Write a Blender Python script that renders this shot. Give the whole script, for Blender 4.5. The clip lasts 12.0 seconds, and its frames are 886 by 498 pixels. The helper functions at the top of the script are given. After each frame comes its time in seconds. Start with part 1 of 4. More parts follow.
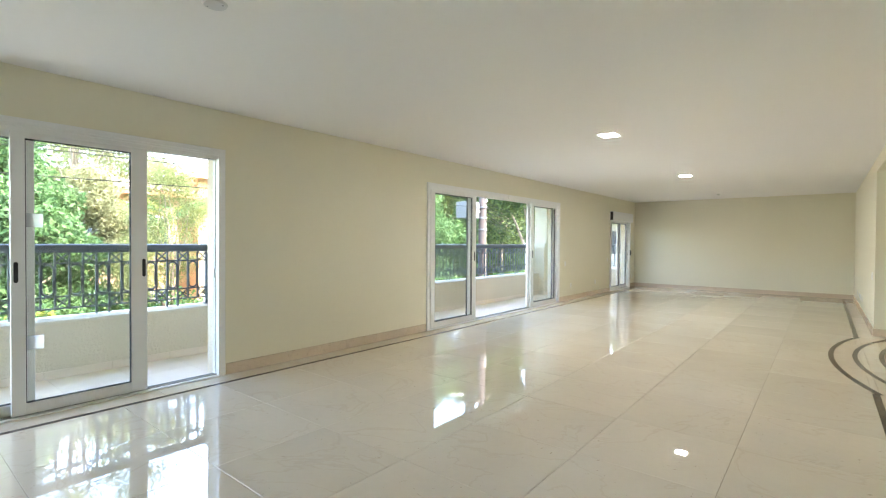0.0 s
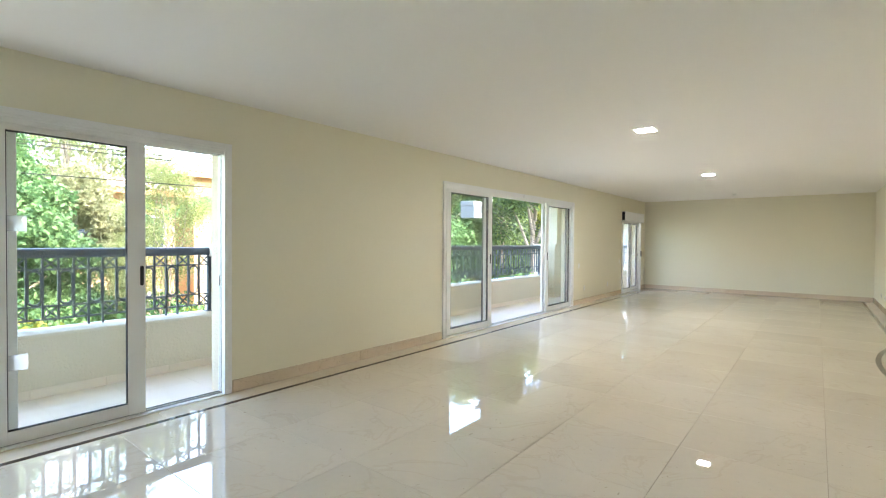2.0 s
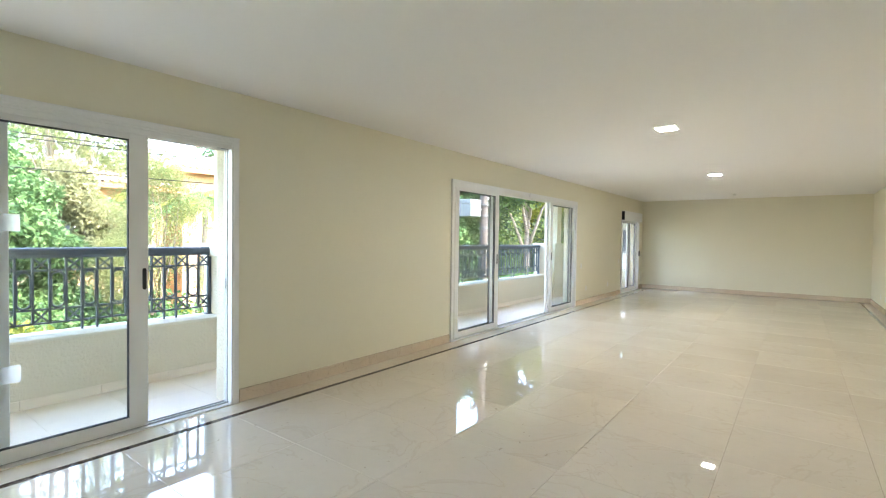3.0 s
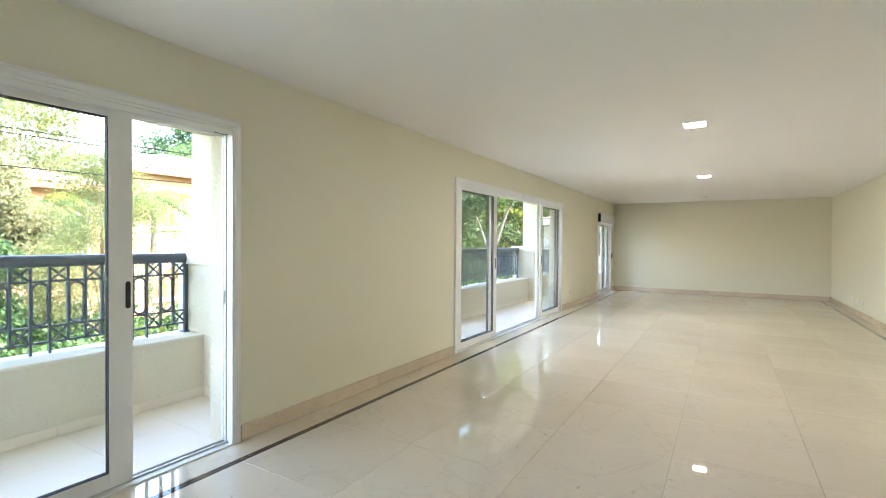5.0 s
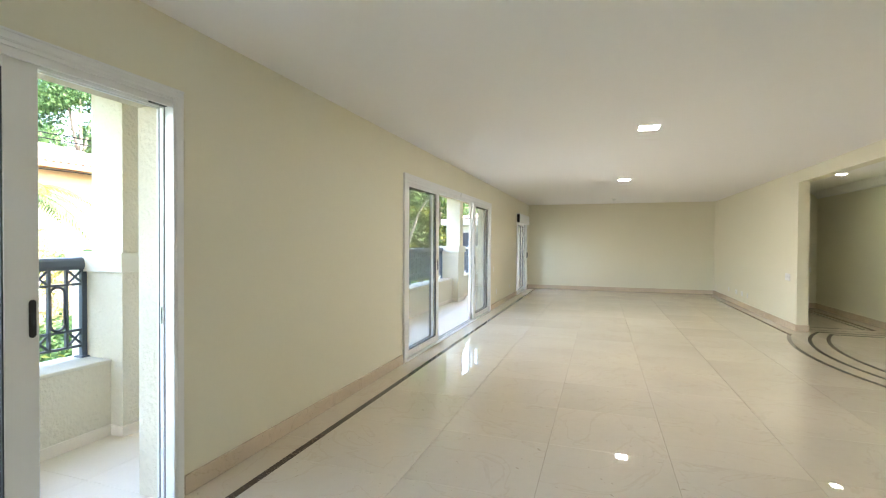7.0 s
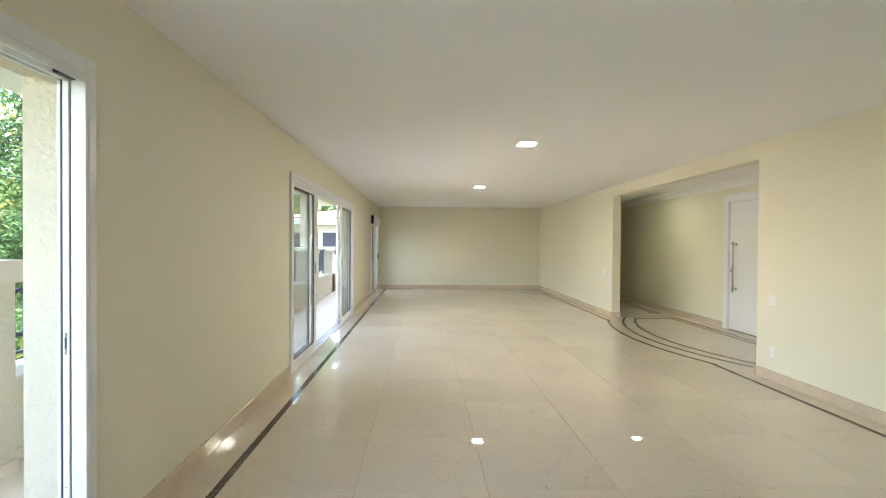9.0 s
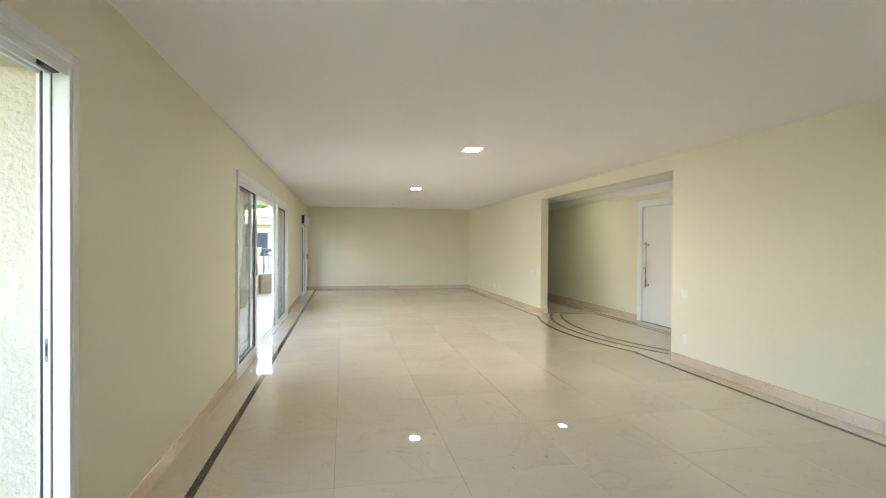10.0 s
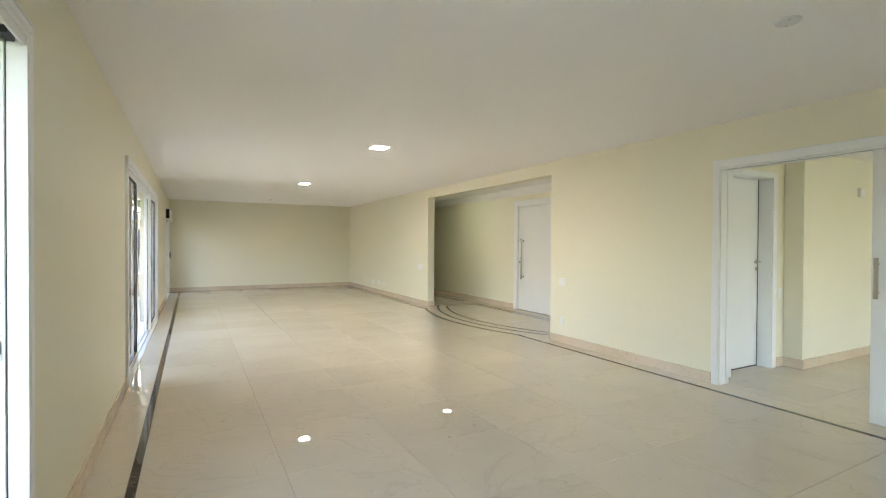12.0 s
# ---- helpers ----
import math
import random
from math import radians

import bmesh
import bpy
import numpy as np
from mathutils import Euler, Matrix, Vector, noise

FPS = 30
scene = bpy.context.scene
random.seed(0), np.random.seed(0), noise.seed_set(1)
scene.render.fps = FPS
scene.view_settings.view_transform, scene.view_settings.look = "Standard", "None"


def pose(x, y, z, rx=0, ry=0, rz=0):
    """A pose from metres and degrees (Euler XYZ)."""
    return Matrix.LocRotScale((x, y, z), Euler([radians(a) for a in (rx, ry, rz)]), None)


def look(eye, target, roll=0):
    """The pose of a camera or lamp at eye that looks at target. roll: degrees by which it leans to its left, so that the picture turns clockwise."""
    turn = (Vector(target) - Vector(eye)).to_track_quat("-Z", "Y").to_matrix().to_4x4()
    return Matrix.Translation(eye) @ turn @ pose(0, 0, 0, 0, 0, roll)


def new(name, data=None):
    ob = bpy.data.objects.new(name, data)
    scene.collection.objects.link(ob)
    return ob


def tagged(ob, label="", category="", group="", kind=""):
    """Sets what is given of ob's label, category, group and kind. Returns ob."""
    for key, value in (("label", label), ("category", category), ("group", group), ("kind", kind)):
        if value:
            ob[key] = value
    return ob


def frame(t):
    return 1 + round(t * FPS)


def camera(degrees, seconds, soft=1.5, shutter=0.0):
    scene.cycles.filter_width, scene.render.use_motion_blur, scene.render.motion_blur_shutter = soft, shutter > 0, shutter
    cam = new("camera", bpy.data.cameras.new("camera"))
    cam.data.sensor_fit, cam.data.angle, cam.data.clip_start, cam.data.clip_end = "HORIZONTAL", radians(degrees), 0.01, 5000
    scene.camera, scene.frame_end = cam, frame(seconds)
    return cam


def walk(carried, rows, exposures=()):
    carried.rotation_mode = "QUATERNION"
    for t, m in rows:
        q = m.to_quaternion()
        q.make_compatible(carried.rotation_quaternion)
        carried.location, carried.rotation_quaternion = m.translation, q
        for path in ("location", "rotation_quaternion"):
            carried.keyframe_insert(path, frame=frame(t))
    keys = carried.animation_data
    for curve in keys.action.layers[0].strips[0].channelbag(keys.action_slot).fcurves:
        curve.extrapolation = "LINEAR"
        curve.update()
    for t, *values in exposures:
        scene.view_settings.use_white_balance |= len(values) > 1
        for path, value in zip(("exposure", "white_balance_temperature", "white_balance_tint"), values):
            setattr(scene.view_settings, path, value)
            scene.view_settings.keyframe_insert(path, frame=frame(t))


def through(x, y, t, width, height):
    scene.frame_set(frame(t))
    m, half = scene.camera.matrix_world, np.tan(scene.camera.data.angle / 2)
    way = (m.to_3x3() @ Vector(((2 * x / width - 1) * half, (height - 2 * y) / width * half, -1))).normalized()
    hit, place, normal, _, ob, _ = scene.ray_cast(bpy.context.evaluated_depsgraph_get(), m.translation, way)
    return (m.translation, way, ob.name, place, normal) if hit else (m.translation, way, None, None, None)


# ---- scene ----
cam = camera(86.6, 12.0, soft=1.15)
PATH = [
    (0, (0.036, 0.054, 1.411), (-1.223, 1.608, 1.381), 0.4),
    (0.5, (-0.091, 0.11, 1.437), (-1.349, 1.664, 1.398), 0.5),
    (1, (-0.225, 0.136, 1.435), (-1.482, 1.692, 1.4), 0.4),
    (1.5, (-0.384, 0.174, 1.435), (-1.636, 1.733, 1.403), 0.4),
    (2, (-0.489, 0.2, 1.456), (-1.733, 1.765, 1.423), 0.4),
    (2.5, (-0.66, 0.186, 1.494), (-1.888, 1.764, 1.453), 0.6),
    (4.5, (-1.527, 0.235, 1.48), (-2.61, 1.917, 1.449), 0.5),
    (5, (-1.769, 0.237, 1.484), (-2.796, 1.953, 1.456), 0.4),
    (5.5, (-1.983, 0.235, 1.478), (-2.936, 1.993, 1.451), 0.4),
    (6, (-2.182, 0.297, 1.468), (-3.038, 2.105, 1.44), 0.4),
    (6.5, (-2.353, 0.335, 1.486), (-3.107, 2.187, 1.461), 0.3),
    (7, (-2.53, 0.339, 1.492), (-3.168, 2.235, 1.465), 0.3),
    (9, (-3.293, 0.189, 1.532), (-3.213, 2.187, 1.508), 0.4),
    (9.5, (-3.512, 0.15, 1.524), (-3.247, 2.133, 1.502), 0.4),
    (10, (-3.661, 0.057, 1.533), (-3.248, 2.014, 1.513), 0.4),
    (10.5, (-3.903, 0.017, 1.567), (-3.348, 1.939, 1.543), 0.2),
    (11, (-4.107, -0.006, 1.513), (-3.422, 1.873, 1.493), 0.4),
    (11.5, (-4.183, -0.057, 1.479), (-3.376, 1.773, 1.46), 0.4),
    (12, (-4.249, -0.031, 1.48), (-3.306, 1.733, 1.457), 0.3),
]
EXPOSURE, KELVIN, TINT = 4.80, 6800, 12
walk(cam, [(t, look(eye, target, roll)) for t, eye, target, roll in PATH], [(0.0, EXPOSURE, KELVIN, TINT), (5.5, EXPOSURE, KELVIN, TINT), (9.5, EXPOSURE - 0.14, KELVIN + 250, TINT + 1), (12.0, EXPOSURE - 0.11, KELVIN + 220, TINT + 1)])

# ---- world, sun, exposure ----
world = bpy.data.worlds.new("sky")
scene.world = world
world.use_nodes = True
wn = world.node_tree.nodes
sky = wn.new("ShaderNodeTexSky")
sky.sky_type = "NISHITA"
sky.sun_disc = False
sky.sun_elevation = radians(52)
sky.sun_rotation = radians(73)
sky.air_density, sky.dust_density = 1.0, 2.0
wn["Background"].inputs["Strength"].default_value = 0.15
world.node_tree.links.new(sky.outputs["Color"], wn["Background"].inputs["Color"])
sun = new("sun", bpy.data.lights.new("sun", "SUN"))
sun.data.energy, sun.data.angle, sun.data.color = 0.9, radians(2.0), (1.0, 0.95, 0.86)
sun.matrix_world = look((6, 1.8, 9), (0, 0, 0))

H = 2.755            # ceiling height
WX = -4.84           # inner face of the window wall
RX = 0.655           # inner face of the opposite wall
FY = 16.13           # far wall
BY = -3.0            # wall behind the camera
BAL = -0.05          # balcony floor


# area lamps added in the three balcony doors, boosting the sky's daylight indoors
for y0, y1, z0, z1, watts in ((-2.15, 1.3, 0.12, 2.0, 0.72), (5.85, 10.25, 0.12, 1.72, 1.0), (14.0, 15.45, 0.12, 1.72, 0.55)):
    fill_lamp = new("daylight_fill", bpy.data.lights.new("daylight_fill", "AREA"))
    fill_lamp.data.shape = "RECTANGLE"
    fill_lamp.data.size, fill_lamp.data.size_y = y1 - y0, z1 - z0
    fill_lamp.data.spread = radians(180 if y1 < 5 else 112)
    fill_lamp.data.energy, fill_lamp.data.color = watts, (0.955, 0.965, 1.0)
    fill_lamp.matrix_world = look((-5.02, (y0 + y1) / 2, (z0 + z1) / 2), (0, (y0 + y1) / 2, (z0 + z1) / 2))
# fill lamp added in the side room's window to brighten and warm that room
side_lamp = new("daylight_fill", bpy.data.lights.new("daylight_fill", "AREA"))
side_lamp.data.shape = "RECTANGLE"
side_lamp.data.size, side_lamp.data.size_y = 1.9, 2.0
side_lamp.data.energy, side_lamp.data.color = 1.15, (1.0, 0.97, 0.93)
side_lamp.matrix_world = look((3.6, -3.16, 1.2), (3.6, 0, 1.2))


# ---- materials ----
def mat(name, color, rough=0.5, metal=0.0, vary=0.06, grain=0.04, scale=2.0, fine=60.0, bump=0.0, bump_scale=120.0, spec=0.5, obj_random=0.0, bump_depth=0.004):
    m = bpy.data.materials.new(name)
    m.use_nodes = True
    n, l = m.node_tree.nodes, m.node_tree.links
    b = n["Principled BSDF"]
    b.inputs["Metallic"].default_value = metal
    b.inputs["Specular IOR Level"].default_value = spec
    tc = n.new("ShaderNodeTexCoord")
    geo = n.new("ShaderNodeNewGeometry")
    big, small = n.new("ShaderNodeTexNoise"), n.new("ShaderNodeTexNoise")
    big.inputs["Scale"].default_value, small.inputs["Scale"].default_value = scale, fine
    big.inputs["Detail"].default_value = 5
    for t in (big, small):
        l.new(geo.outputs["Position"], t.inputs["Vector"])
    add = n.new("ShaderNodeMath")
    add.operation = "MULTIPLY_ADD"
    l.new(big.outputs["Fac"], add.inputs[0])
    add.inputs[1].default_value = vary * 2
    add.inputs[2].default_value = 1 - vary - grain
    add2 = n.new("ShaderNodeMath")
    add2.operation = "MULTIPLY_ADD"
    l.new(small.outputs["Fac"], add2.inputs[0])
    add2.inputs[1].default_value = grain * 2
    l.new(add.outputs[0], add2.inputs[2])
    last = add2
    if obj_random:
        info = n.new("ShaderNodeObjectInfo")
        add3 = n.new("ShaderNodeMath")
        add3.operation = "MULTIPLY_ADD"
        l.new(info.outputs["Random"], add3.inputs[0])
        add3.inputs[1].default_value = obj_random
        l.new(add2.outputs[0], add3.inputs[2])
        last = add3
    mix = n.new("ShaderNodeVectorMath")
    mix.operation = "SCALE"
    mix.inputs[0].default_value = color[:3]
    l.new(last.outputs[0], mix.inputs["Scale"])
    l.new(mix.outputs[0], b.inputs["Base Color"])
    r = n.new("ShaderNodeMath")
    r.operation = "MULTIPLY_ADD"
    l.new(big.outputs["Fac"], r.inputs[0])
    r.inputs[1].default_value = rough * 0.4
    r.inputs[2].default_value = rough * 0.8
    l.new(r.outputs[0], b.inputs["Roughness"])
    if bump:
        bt, bu = n.new("ShaderNodeTexNoise"), n.new("ShaderNodeBump")
        bt.inputs["Scale"].default_value = bump_scale
        bt.inputs["Detail"].default_value = 4
        l.new(geo.outputs["Position"], bt.inputs["Vector"])
        bu.inputs["Strength"].default_value = bump
        bu.inputs["Distance"].default_value = bump_depth
        l.new(bt.outputs["Fac"], bu.inputs["Height"])
        l.new(bu.outputs["Normal"], b.inputs["Normal"])
    return m


def marble(name, base, vein, rough, vein_amount, scale, obj_random=0.05, mottle=0.32):
    """Polished stone: cloudy ground, thin veins, a little change from slab to slab."""
    m = bpy.data.materials.new(name)
    m.use_nodes = True
    n, l = m.node_tree.nodes, m.node_tree.links
    b = n["Principled BSDF"]
    geo, info = n.new("ShaderNodeNewGeometry"), n.new("ShaderNodeObjectInfo")
    shift = n.new("ShaderNodeVectorMath")
    shift.operation = "MULTIPLY_ADD"
    comb = n.new("ShaderNodeCombineXYZ")
    for i in range(3):
        l.new(info.outputs["Random"], comb.inputs[i])
    l.new(comb.outputs[0], shift.inputs[0])
    shift.inputs[1].default_value = (37, 53, 19)
    l.new(geo.outputs["Position"], shift.inputs[2])
    cloud, warp, spots = n.new("ShaderNodeTexNoise"), n.new("ShaderNodeTexNoise"), n.new("ShaderNodeTexNoise")
    cloud.inputs["Scale"].default_value, cloud.inputs["Detail"].default_value = scale, 6
    warp.inputs["Scale"].default_value, warp.inputs["Detail"].default_value, warp.inputs["Distortion"].default_value = scale * 1.3, 7, 1.6
    spots.inputs["Scale"].default_value, spots.inputs["Detail"].default_value = scale * 22, 3
    for t in (cloud, warp, spots):
        l.new(shift.outputs[0], t.inputs["Vector"])
    ramp = n.new("ShaderNodeValToRGB")
    ramp.color_ramp.elements[0].position, ramp.color_ramp.elements[0].color = 0.488, (0, 0, 0, 1)
    ramp.color_ramp.elements[1].position, ramp.color_ramp.elements[1].color = 0.50, (1, 1, 1, 1)
    e = ramp.color_ramp.elements.new(0.512)
    e.color = (0, 0, 0, 1)
    l.new(warp.outputs["Fac"], ramp.inputs["Fac"])
    va = n.new("ShaderNodeMath")
    va.operation = "MULTIPLY"
    l.new(ramp.outputs["Color"], va.inputs[0])
    va.inputs[1].default_value = vein_amount
    mixer = n.new("ShaderNodeMix")
    mixer.data_type = "RGBA"
    mixer.inputs["A"].default_value, mixer.inputs["B"].default_value = (*base, 1), (*vein, 1)
    l.new(va.outputs[0], mixer.inputs["Factor"])
    val = n.new("ShaderNodeMath")
    val.operation = "MULTIPLY_ADD"
    l.new(cloud.outputs["Fac"], val.inputs[0])
    val.inputs[1].default_value, val.inputs[2].default_value = mottle, 0.96 - mottle / 2
    val2 = n.new("ShaderNodeMath")
    val2.operation = "MULTIPLY_ADD"
    l.new(spots.outputs["Fac"], val2.inputs[0])
    val2.inputs[1].default_value = mottle * 0.2
    l.new(val.outputs[0], val2.inputs[2])
    val3 = n.new("ShaderNodeMath")
    val3.operation = "MULTIPLY_ADD"
    l.new(info.outputs["Random"], val3.inputs[0])
    val3.inputs[1].default_value = obj_random
    l.new(val2.outputs[0], val3.inputs[2])
    # sparse fossil specks and short hairlines
    fleck, fr = n.new("ShaderNodeTexNoise"), n.new("ShaderNodeMapRange")
    fleck.inputs["Scale"].default_value, fleck.inputs["Detail"].default_value, fleck.inputs["Distortion"].default_value = scale * 13, 2.5, 3.0
    l.new(shift.outputs[0], fleck.inputs["Vector"])
    l.new(fleck.outputs["Fac"], fr.inputs["Value"])
    fr.inputs["From Min"].default_value, fr.inputs["From Max"].default_value = 0.70, 0.76
    fr.inputs["To Max"].default_value = 0.55
    dark = n.new("ShaderNodeMix")
    dark.data_type = "RGBA"
    l.new(fr.outputs["Result"], dark.inputs["Factor"])
    l.new(mixer.outputs["Result"], dark.inputs["A"])
    dark.inputs["B"].default_value = (*[c * 0.62 for c in vein], 1)
    sc = n.new("ShaderNodeVectorMath")
    sc.operation = "SCALE"
    l.new(dark.outputs["Result"], sc.inputs[0])
    l.new(val3.outputs[0], sc.inputs["Scale"])
    l.new(sc.outputs[0], b.inputs["Base Color"])
    rr = n.new("ShaderNodeMath")
    rr.operation = "MULTIPLY_ADD"
    l.new(cloud.outputs["Fac"], rr.inputs[0])
    rr.inputs[1].default_value, rr.inputs[2].default_value = rough * 0.8, rough * 0.6
    l.new(rr.outputs[0], b.inputs["Roughness"])
    b.inputs["IOR"].default_value = 1.95
    return m


def leaf_mat(name, dark, light, through=0.35):
    m = bpy.data.materials.new(name)
    m.use_nodes = True
    n, l = m.node_tree.nodes, m.node_tree.links
    out = n["Material Output"]
    b = n["Principled BSDF"]
    geo = n.new("ShaderNodeNewGeometry")
    mixer = n.new("ShaderNodeMix")
    mixer.data_type = "RGBA"
    mixer.inputs["A"].default_value, mixer.inputs["B"].default_value = (*dark, 1), (*light, 1)
    l.new(geo.outputs["Random Per Island"], mixer.inputs["Factor"])
    l.new(mixer.outputs["Result"], b.inputs["Base Color"])
    b.inputs["Roughness"].default_value = 0.5
    b.inputs["Specular IOR Level"].default_value = 0.18
    tr, ms = n.new("ShaderNodeBsdfTranslucent"), n.new("ShaderNodeMixShader")
    l.new(mixer.outputs["Result"], tr.inputs["Color"])
    ms.inputs["Fac"].default_value = through
    l.new(b.outputs[0], ms.inputs[1])
    l.new(tr.outputs[0], ms.inputs[2])
    l.new(ms.outputs[0], out.inputs["Surface"])
    return m


def glass_mat():
    m = bpy.data.materials.new("clear_glass")
    m.use_nodes = True
    n, l = m.node_tree.nodes, m.node_tree.links
    out = n["Material Output"]
    n.remove(n["Principled BSDF"])
    tr, gl, ms, fr = n.new("ShaderNodeBsdfTransparent"), n.new("ShaderNodeBsdfGlossy"), n.new("ShaderNodeMixShader"), n.new("ShaderNodeLayerWeight")
    tr.inputs["Color"].default_value = (0.975, 0.99, 0.985, 1)
    gl.inputs["Roughness"].default_value = 0.0
    fr.inputs["Blend"].default_value = 0.5
    pw, ma = n.new("ShaderNodeMath"), n.new("ShaderNodeMath")
    pw.operation, ma.operation = "POWER", "MULTIPLY_ADD"
    l.new(fr.outputs["Facing"], pw.inputs[0])
    pw.inputs[1].default_value = 5.0
    l.new(pw.outputs[0], ma.inputs[0])
    ma.inputs[1].default_value, ma.inputs[2].default_value = 0.5, 0.035
    l.new(ma.outputs[0], ms.inputs["Fac"])
    l.new(tr.outputs[0], ms.inputs[1])
    l.new(gl.outputs[0], ms.inputs[2])
    l.new(ms.outputs[0], out.inputs["Surface"])
    return m


def glow(name, color, strength):
    m = bpy.data.materials.new(name)
    m.use_nodes = True
    b = m.node_tree.nodes["Principled BSDF"]
    b.inputs["Base Color"].default_value = (0.8, 0.8, 0.8, 1)
    b.inputs["Emission Color"].default_value = (*color, 1)
    b.inputs["Emission Strength"].default_value = strength
    return m


M_WALL = mat("cream_wall_paint", (0.815, 0.77, 0.605), 0.55, vary=0.02, grain=0.012, scale=0.8, fine=30, bump=0.12, bump_scale=220)
M_CEIL = mat("white_ceiling_paint", (0.90, 0.876, 0.835), 0.8, vary=0.015, grain=0.01, scale=0.5, fine=20, bump=0.06, bump_scale=160)
M_PLASTER = mat("textured_cream_render", (0.67, 0.59, 0.45), 0.85, vary=0.04, grain=0.04, scale=1.5, fine=40, bump=1.0, bump_scale=32, bump_depth=0.012)
M_PLASTER_TOP = mat("smooth_cream_render", (0.68, 0.62, 0.50), 0.75, vary=0.04, grain=0.03, scale=2, fine=50, bump=0.3, bump_scale=60)
M_TILE = marble("polished_cream_marble", (0.640, 0.552, 0.430), (0.50, 0.39, 0.285), 0.010, 0.27, 0.8, 0.065, 0.27)
M_BASE = marble("pinkish_beige_marble", (0.68, 0.55, 0.41), (0.48, 0.35, 0.24), 0.16, 0.4, 2.2, 0.10)
M_STRIPE = marble("dark_brown_marble", (0.062, 0.043, 0.032), (0.36, 0.27, 0.20), 0.05, 0.6, 7.0)
M_STRIPE.node_tree.nodes["Principled BSDF"].inputs["IOR"].default_value = 1.36
M_GROUT = mat("beige_grout", (0.34, 0.27, 0.20), 0.8, vary=0.1, grain=0.1)
M_WHITE = mat("white_powder_coated_aluminium", (0.86, 0.855, 0.83), 0.30, vary=0.015, grain=0.01, scale=3, fine=80)
M_LACQ = mat("white_lacquered_wood", (0.84, 0.84, 0.82), 0.38, vary=0.015, grain=0.015, scale=2, fine=60)
M_GREYAL = mat("grey_aluminium_track", (0.42, 0.42, 0.40), 0.35, metal=0.7, vary=0.08, grain=0.05)
M_BLACK = mat("black_plastic", (0.02, 0.02, 0.022), 0.4, vary=0.1, grain=0.05)
M_RUBBER = mat("dark_rubber_gasket", (0.03, 0.032, 0.035), 0.6, vary=0.1, grain=0.05)
M_IRON = mat("blue_grey_painted_iron", (0.062, 0.078, 0.098), 0.38, vary=0.1, grain=0.06, scale=6, fine=90, bump=0.15, bump_scale=150)
M_CHROME = mat("brushed_steel", (0.62, 0.61, 0.59), 0.22, metal=1.0, vary=0.04, grain=0.03)
M_PLATE = mat("white_plastic_plate", (0.86, 0.85, 0.80), 0.35, vary=0.01, grain=0.01)
M_COVER = mat("greyed_white_plastic", (0.72, 0.71, 0.68), 0.6, vary=0.02, grain=0.02)
M_BFLOOR = mat("pale_balcony_stone", (0.74, 0.635, 0.515), 0.5, vary=0.05, grain=0.04, scale=3, fine=70, obj_random=0.06)
M_GLASS = glass_mat()
M_PATCH = glass_mat()
M_PATCH.name = "frosted_white_film"
film = M_PATCH.node_tree
film_d, film_m = film.nodes.new("ShaderNodeBsdfTranslucent"), film.nodes.new("ShaderNodeMixShader")
film_d.inputs["Color"].default_value = (0.85, 0.85, 0.83, 1)
film_m.inputs["Fac"].default_value = 0.5
film_t = [n for n in film.nodes if n.type == "BSDF_TRANSPARENT"][0]
film.links.new(film_t.outputs[0], film_m.inputs[1])
film.links.new(film_d.outputs[0], film_m.inputs[2])
film.links.new(film_m.outputs[0], film.nodes["Material Output"].inputs["Surface"])
M_LED = glow("led_panel_glow", (0.96, 1.0, 1.0), 13.2)
M_LED_HALL = glow("warm_led_glow", (0.88, 1.0, 0.84), 4.4)
M_BARK = mat("grey_brown_bark", (0.20, 0.16, 0.12), 0.9, vary=0.3, grain=0.25, scale=3, fine=25, bump=1.0, bump_scale=14)
M_PALEBARK = mat("pale_bark", (0.17, 0.145, 0.115), 0.85, vary=0.25, grain=0.2, scale=3, fine=25, bump=0.8, bump_scale=14)
M_LEAF_A = leaf_mat("bright_green_leaf", (0.034, 0.085, 0.032), (0.115, 0.20, 0.068), 0.40)
M_LEAF_B = leaf_mat("olive_leaf", (0.15, 0.165, 0.08), (0.29, 0.28, 0.15), 0.6)
M_LEAF_C = leaf_mat("dark_green_leaf", (0.020, 0.046, 0.020), (0.105, 0.15, 0.045), 0.42)
M_LEAF_D = leaf_mat("yellow_green_leaf", (0.13, 0.15, 0.025), (0.30, 0.31, 0.06), 0.5)
M_LEAF_E = leaf_mat("pale_feathery_leaf", (0.13, 0.16, 0.06), (0.24, 0.27, 0.11), 0.62)
M_ROOF = mat("weathered_terracotta", (0.48, 0.35, 0.27), 0.85, vary=0.2, grain=0.15, scale=2, fine=20)
M_OCHRE = mat("ochre_render", (0.46, 0.31, 0.17), 0.85, vary=0.08, grain=0.05)
M_BRICKISH = mat("orange_brick_render", (0.42, 0.23, 0.13), 0.85, vary=0.15, grain=0.2, scale=3, fine=14)
M_ORANGE = mat("orange_stained_wood", (0.36, 0.15, 0.06), 0.6, vary=0.1, grain=0.08)
M_HOUSEWHITE = mat("white_render", (0.42, 0.41, 0.39), 0.8, vary=0.06, grain=0.05)
M_CONCRETE = mat("grey_concrete", (0.17, 0.155, 0.14), 0.85, vary=0.15, grain=0.1, bump=0.4, bump_scale=40)
M_ASPHALT = mat("asphalt", (0.055, 0.055, 0.055), 0.9, vary=0.2, grain=0.2, fine=80)
M_SOIL = mat("garden_soil_and_grass", (0.07, 0.09, 0.03), 0.95, vary=0.4, grain=0.3, scale=0.8, fine=12)
M_SHUTTER = mat("slate_blue_shutter", (0.03, 0.035, 0.048), 0.5, vary=0.1, grain=0.05)
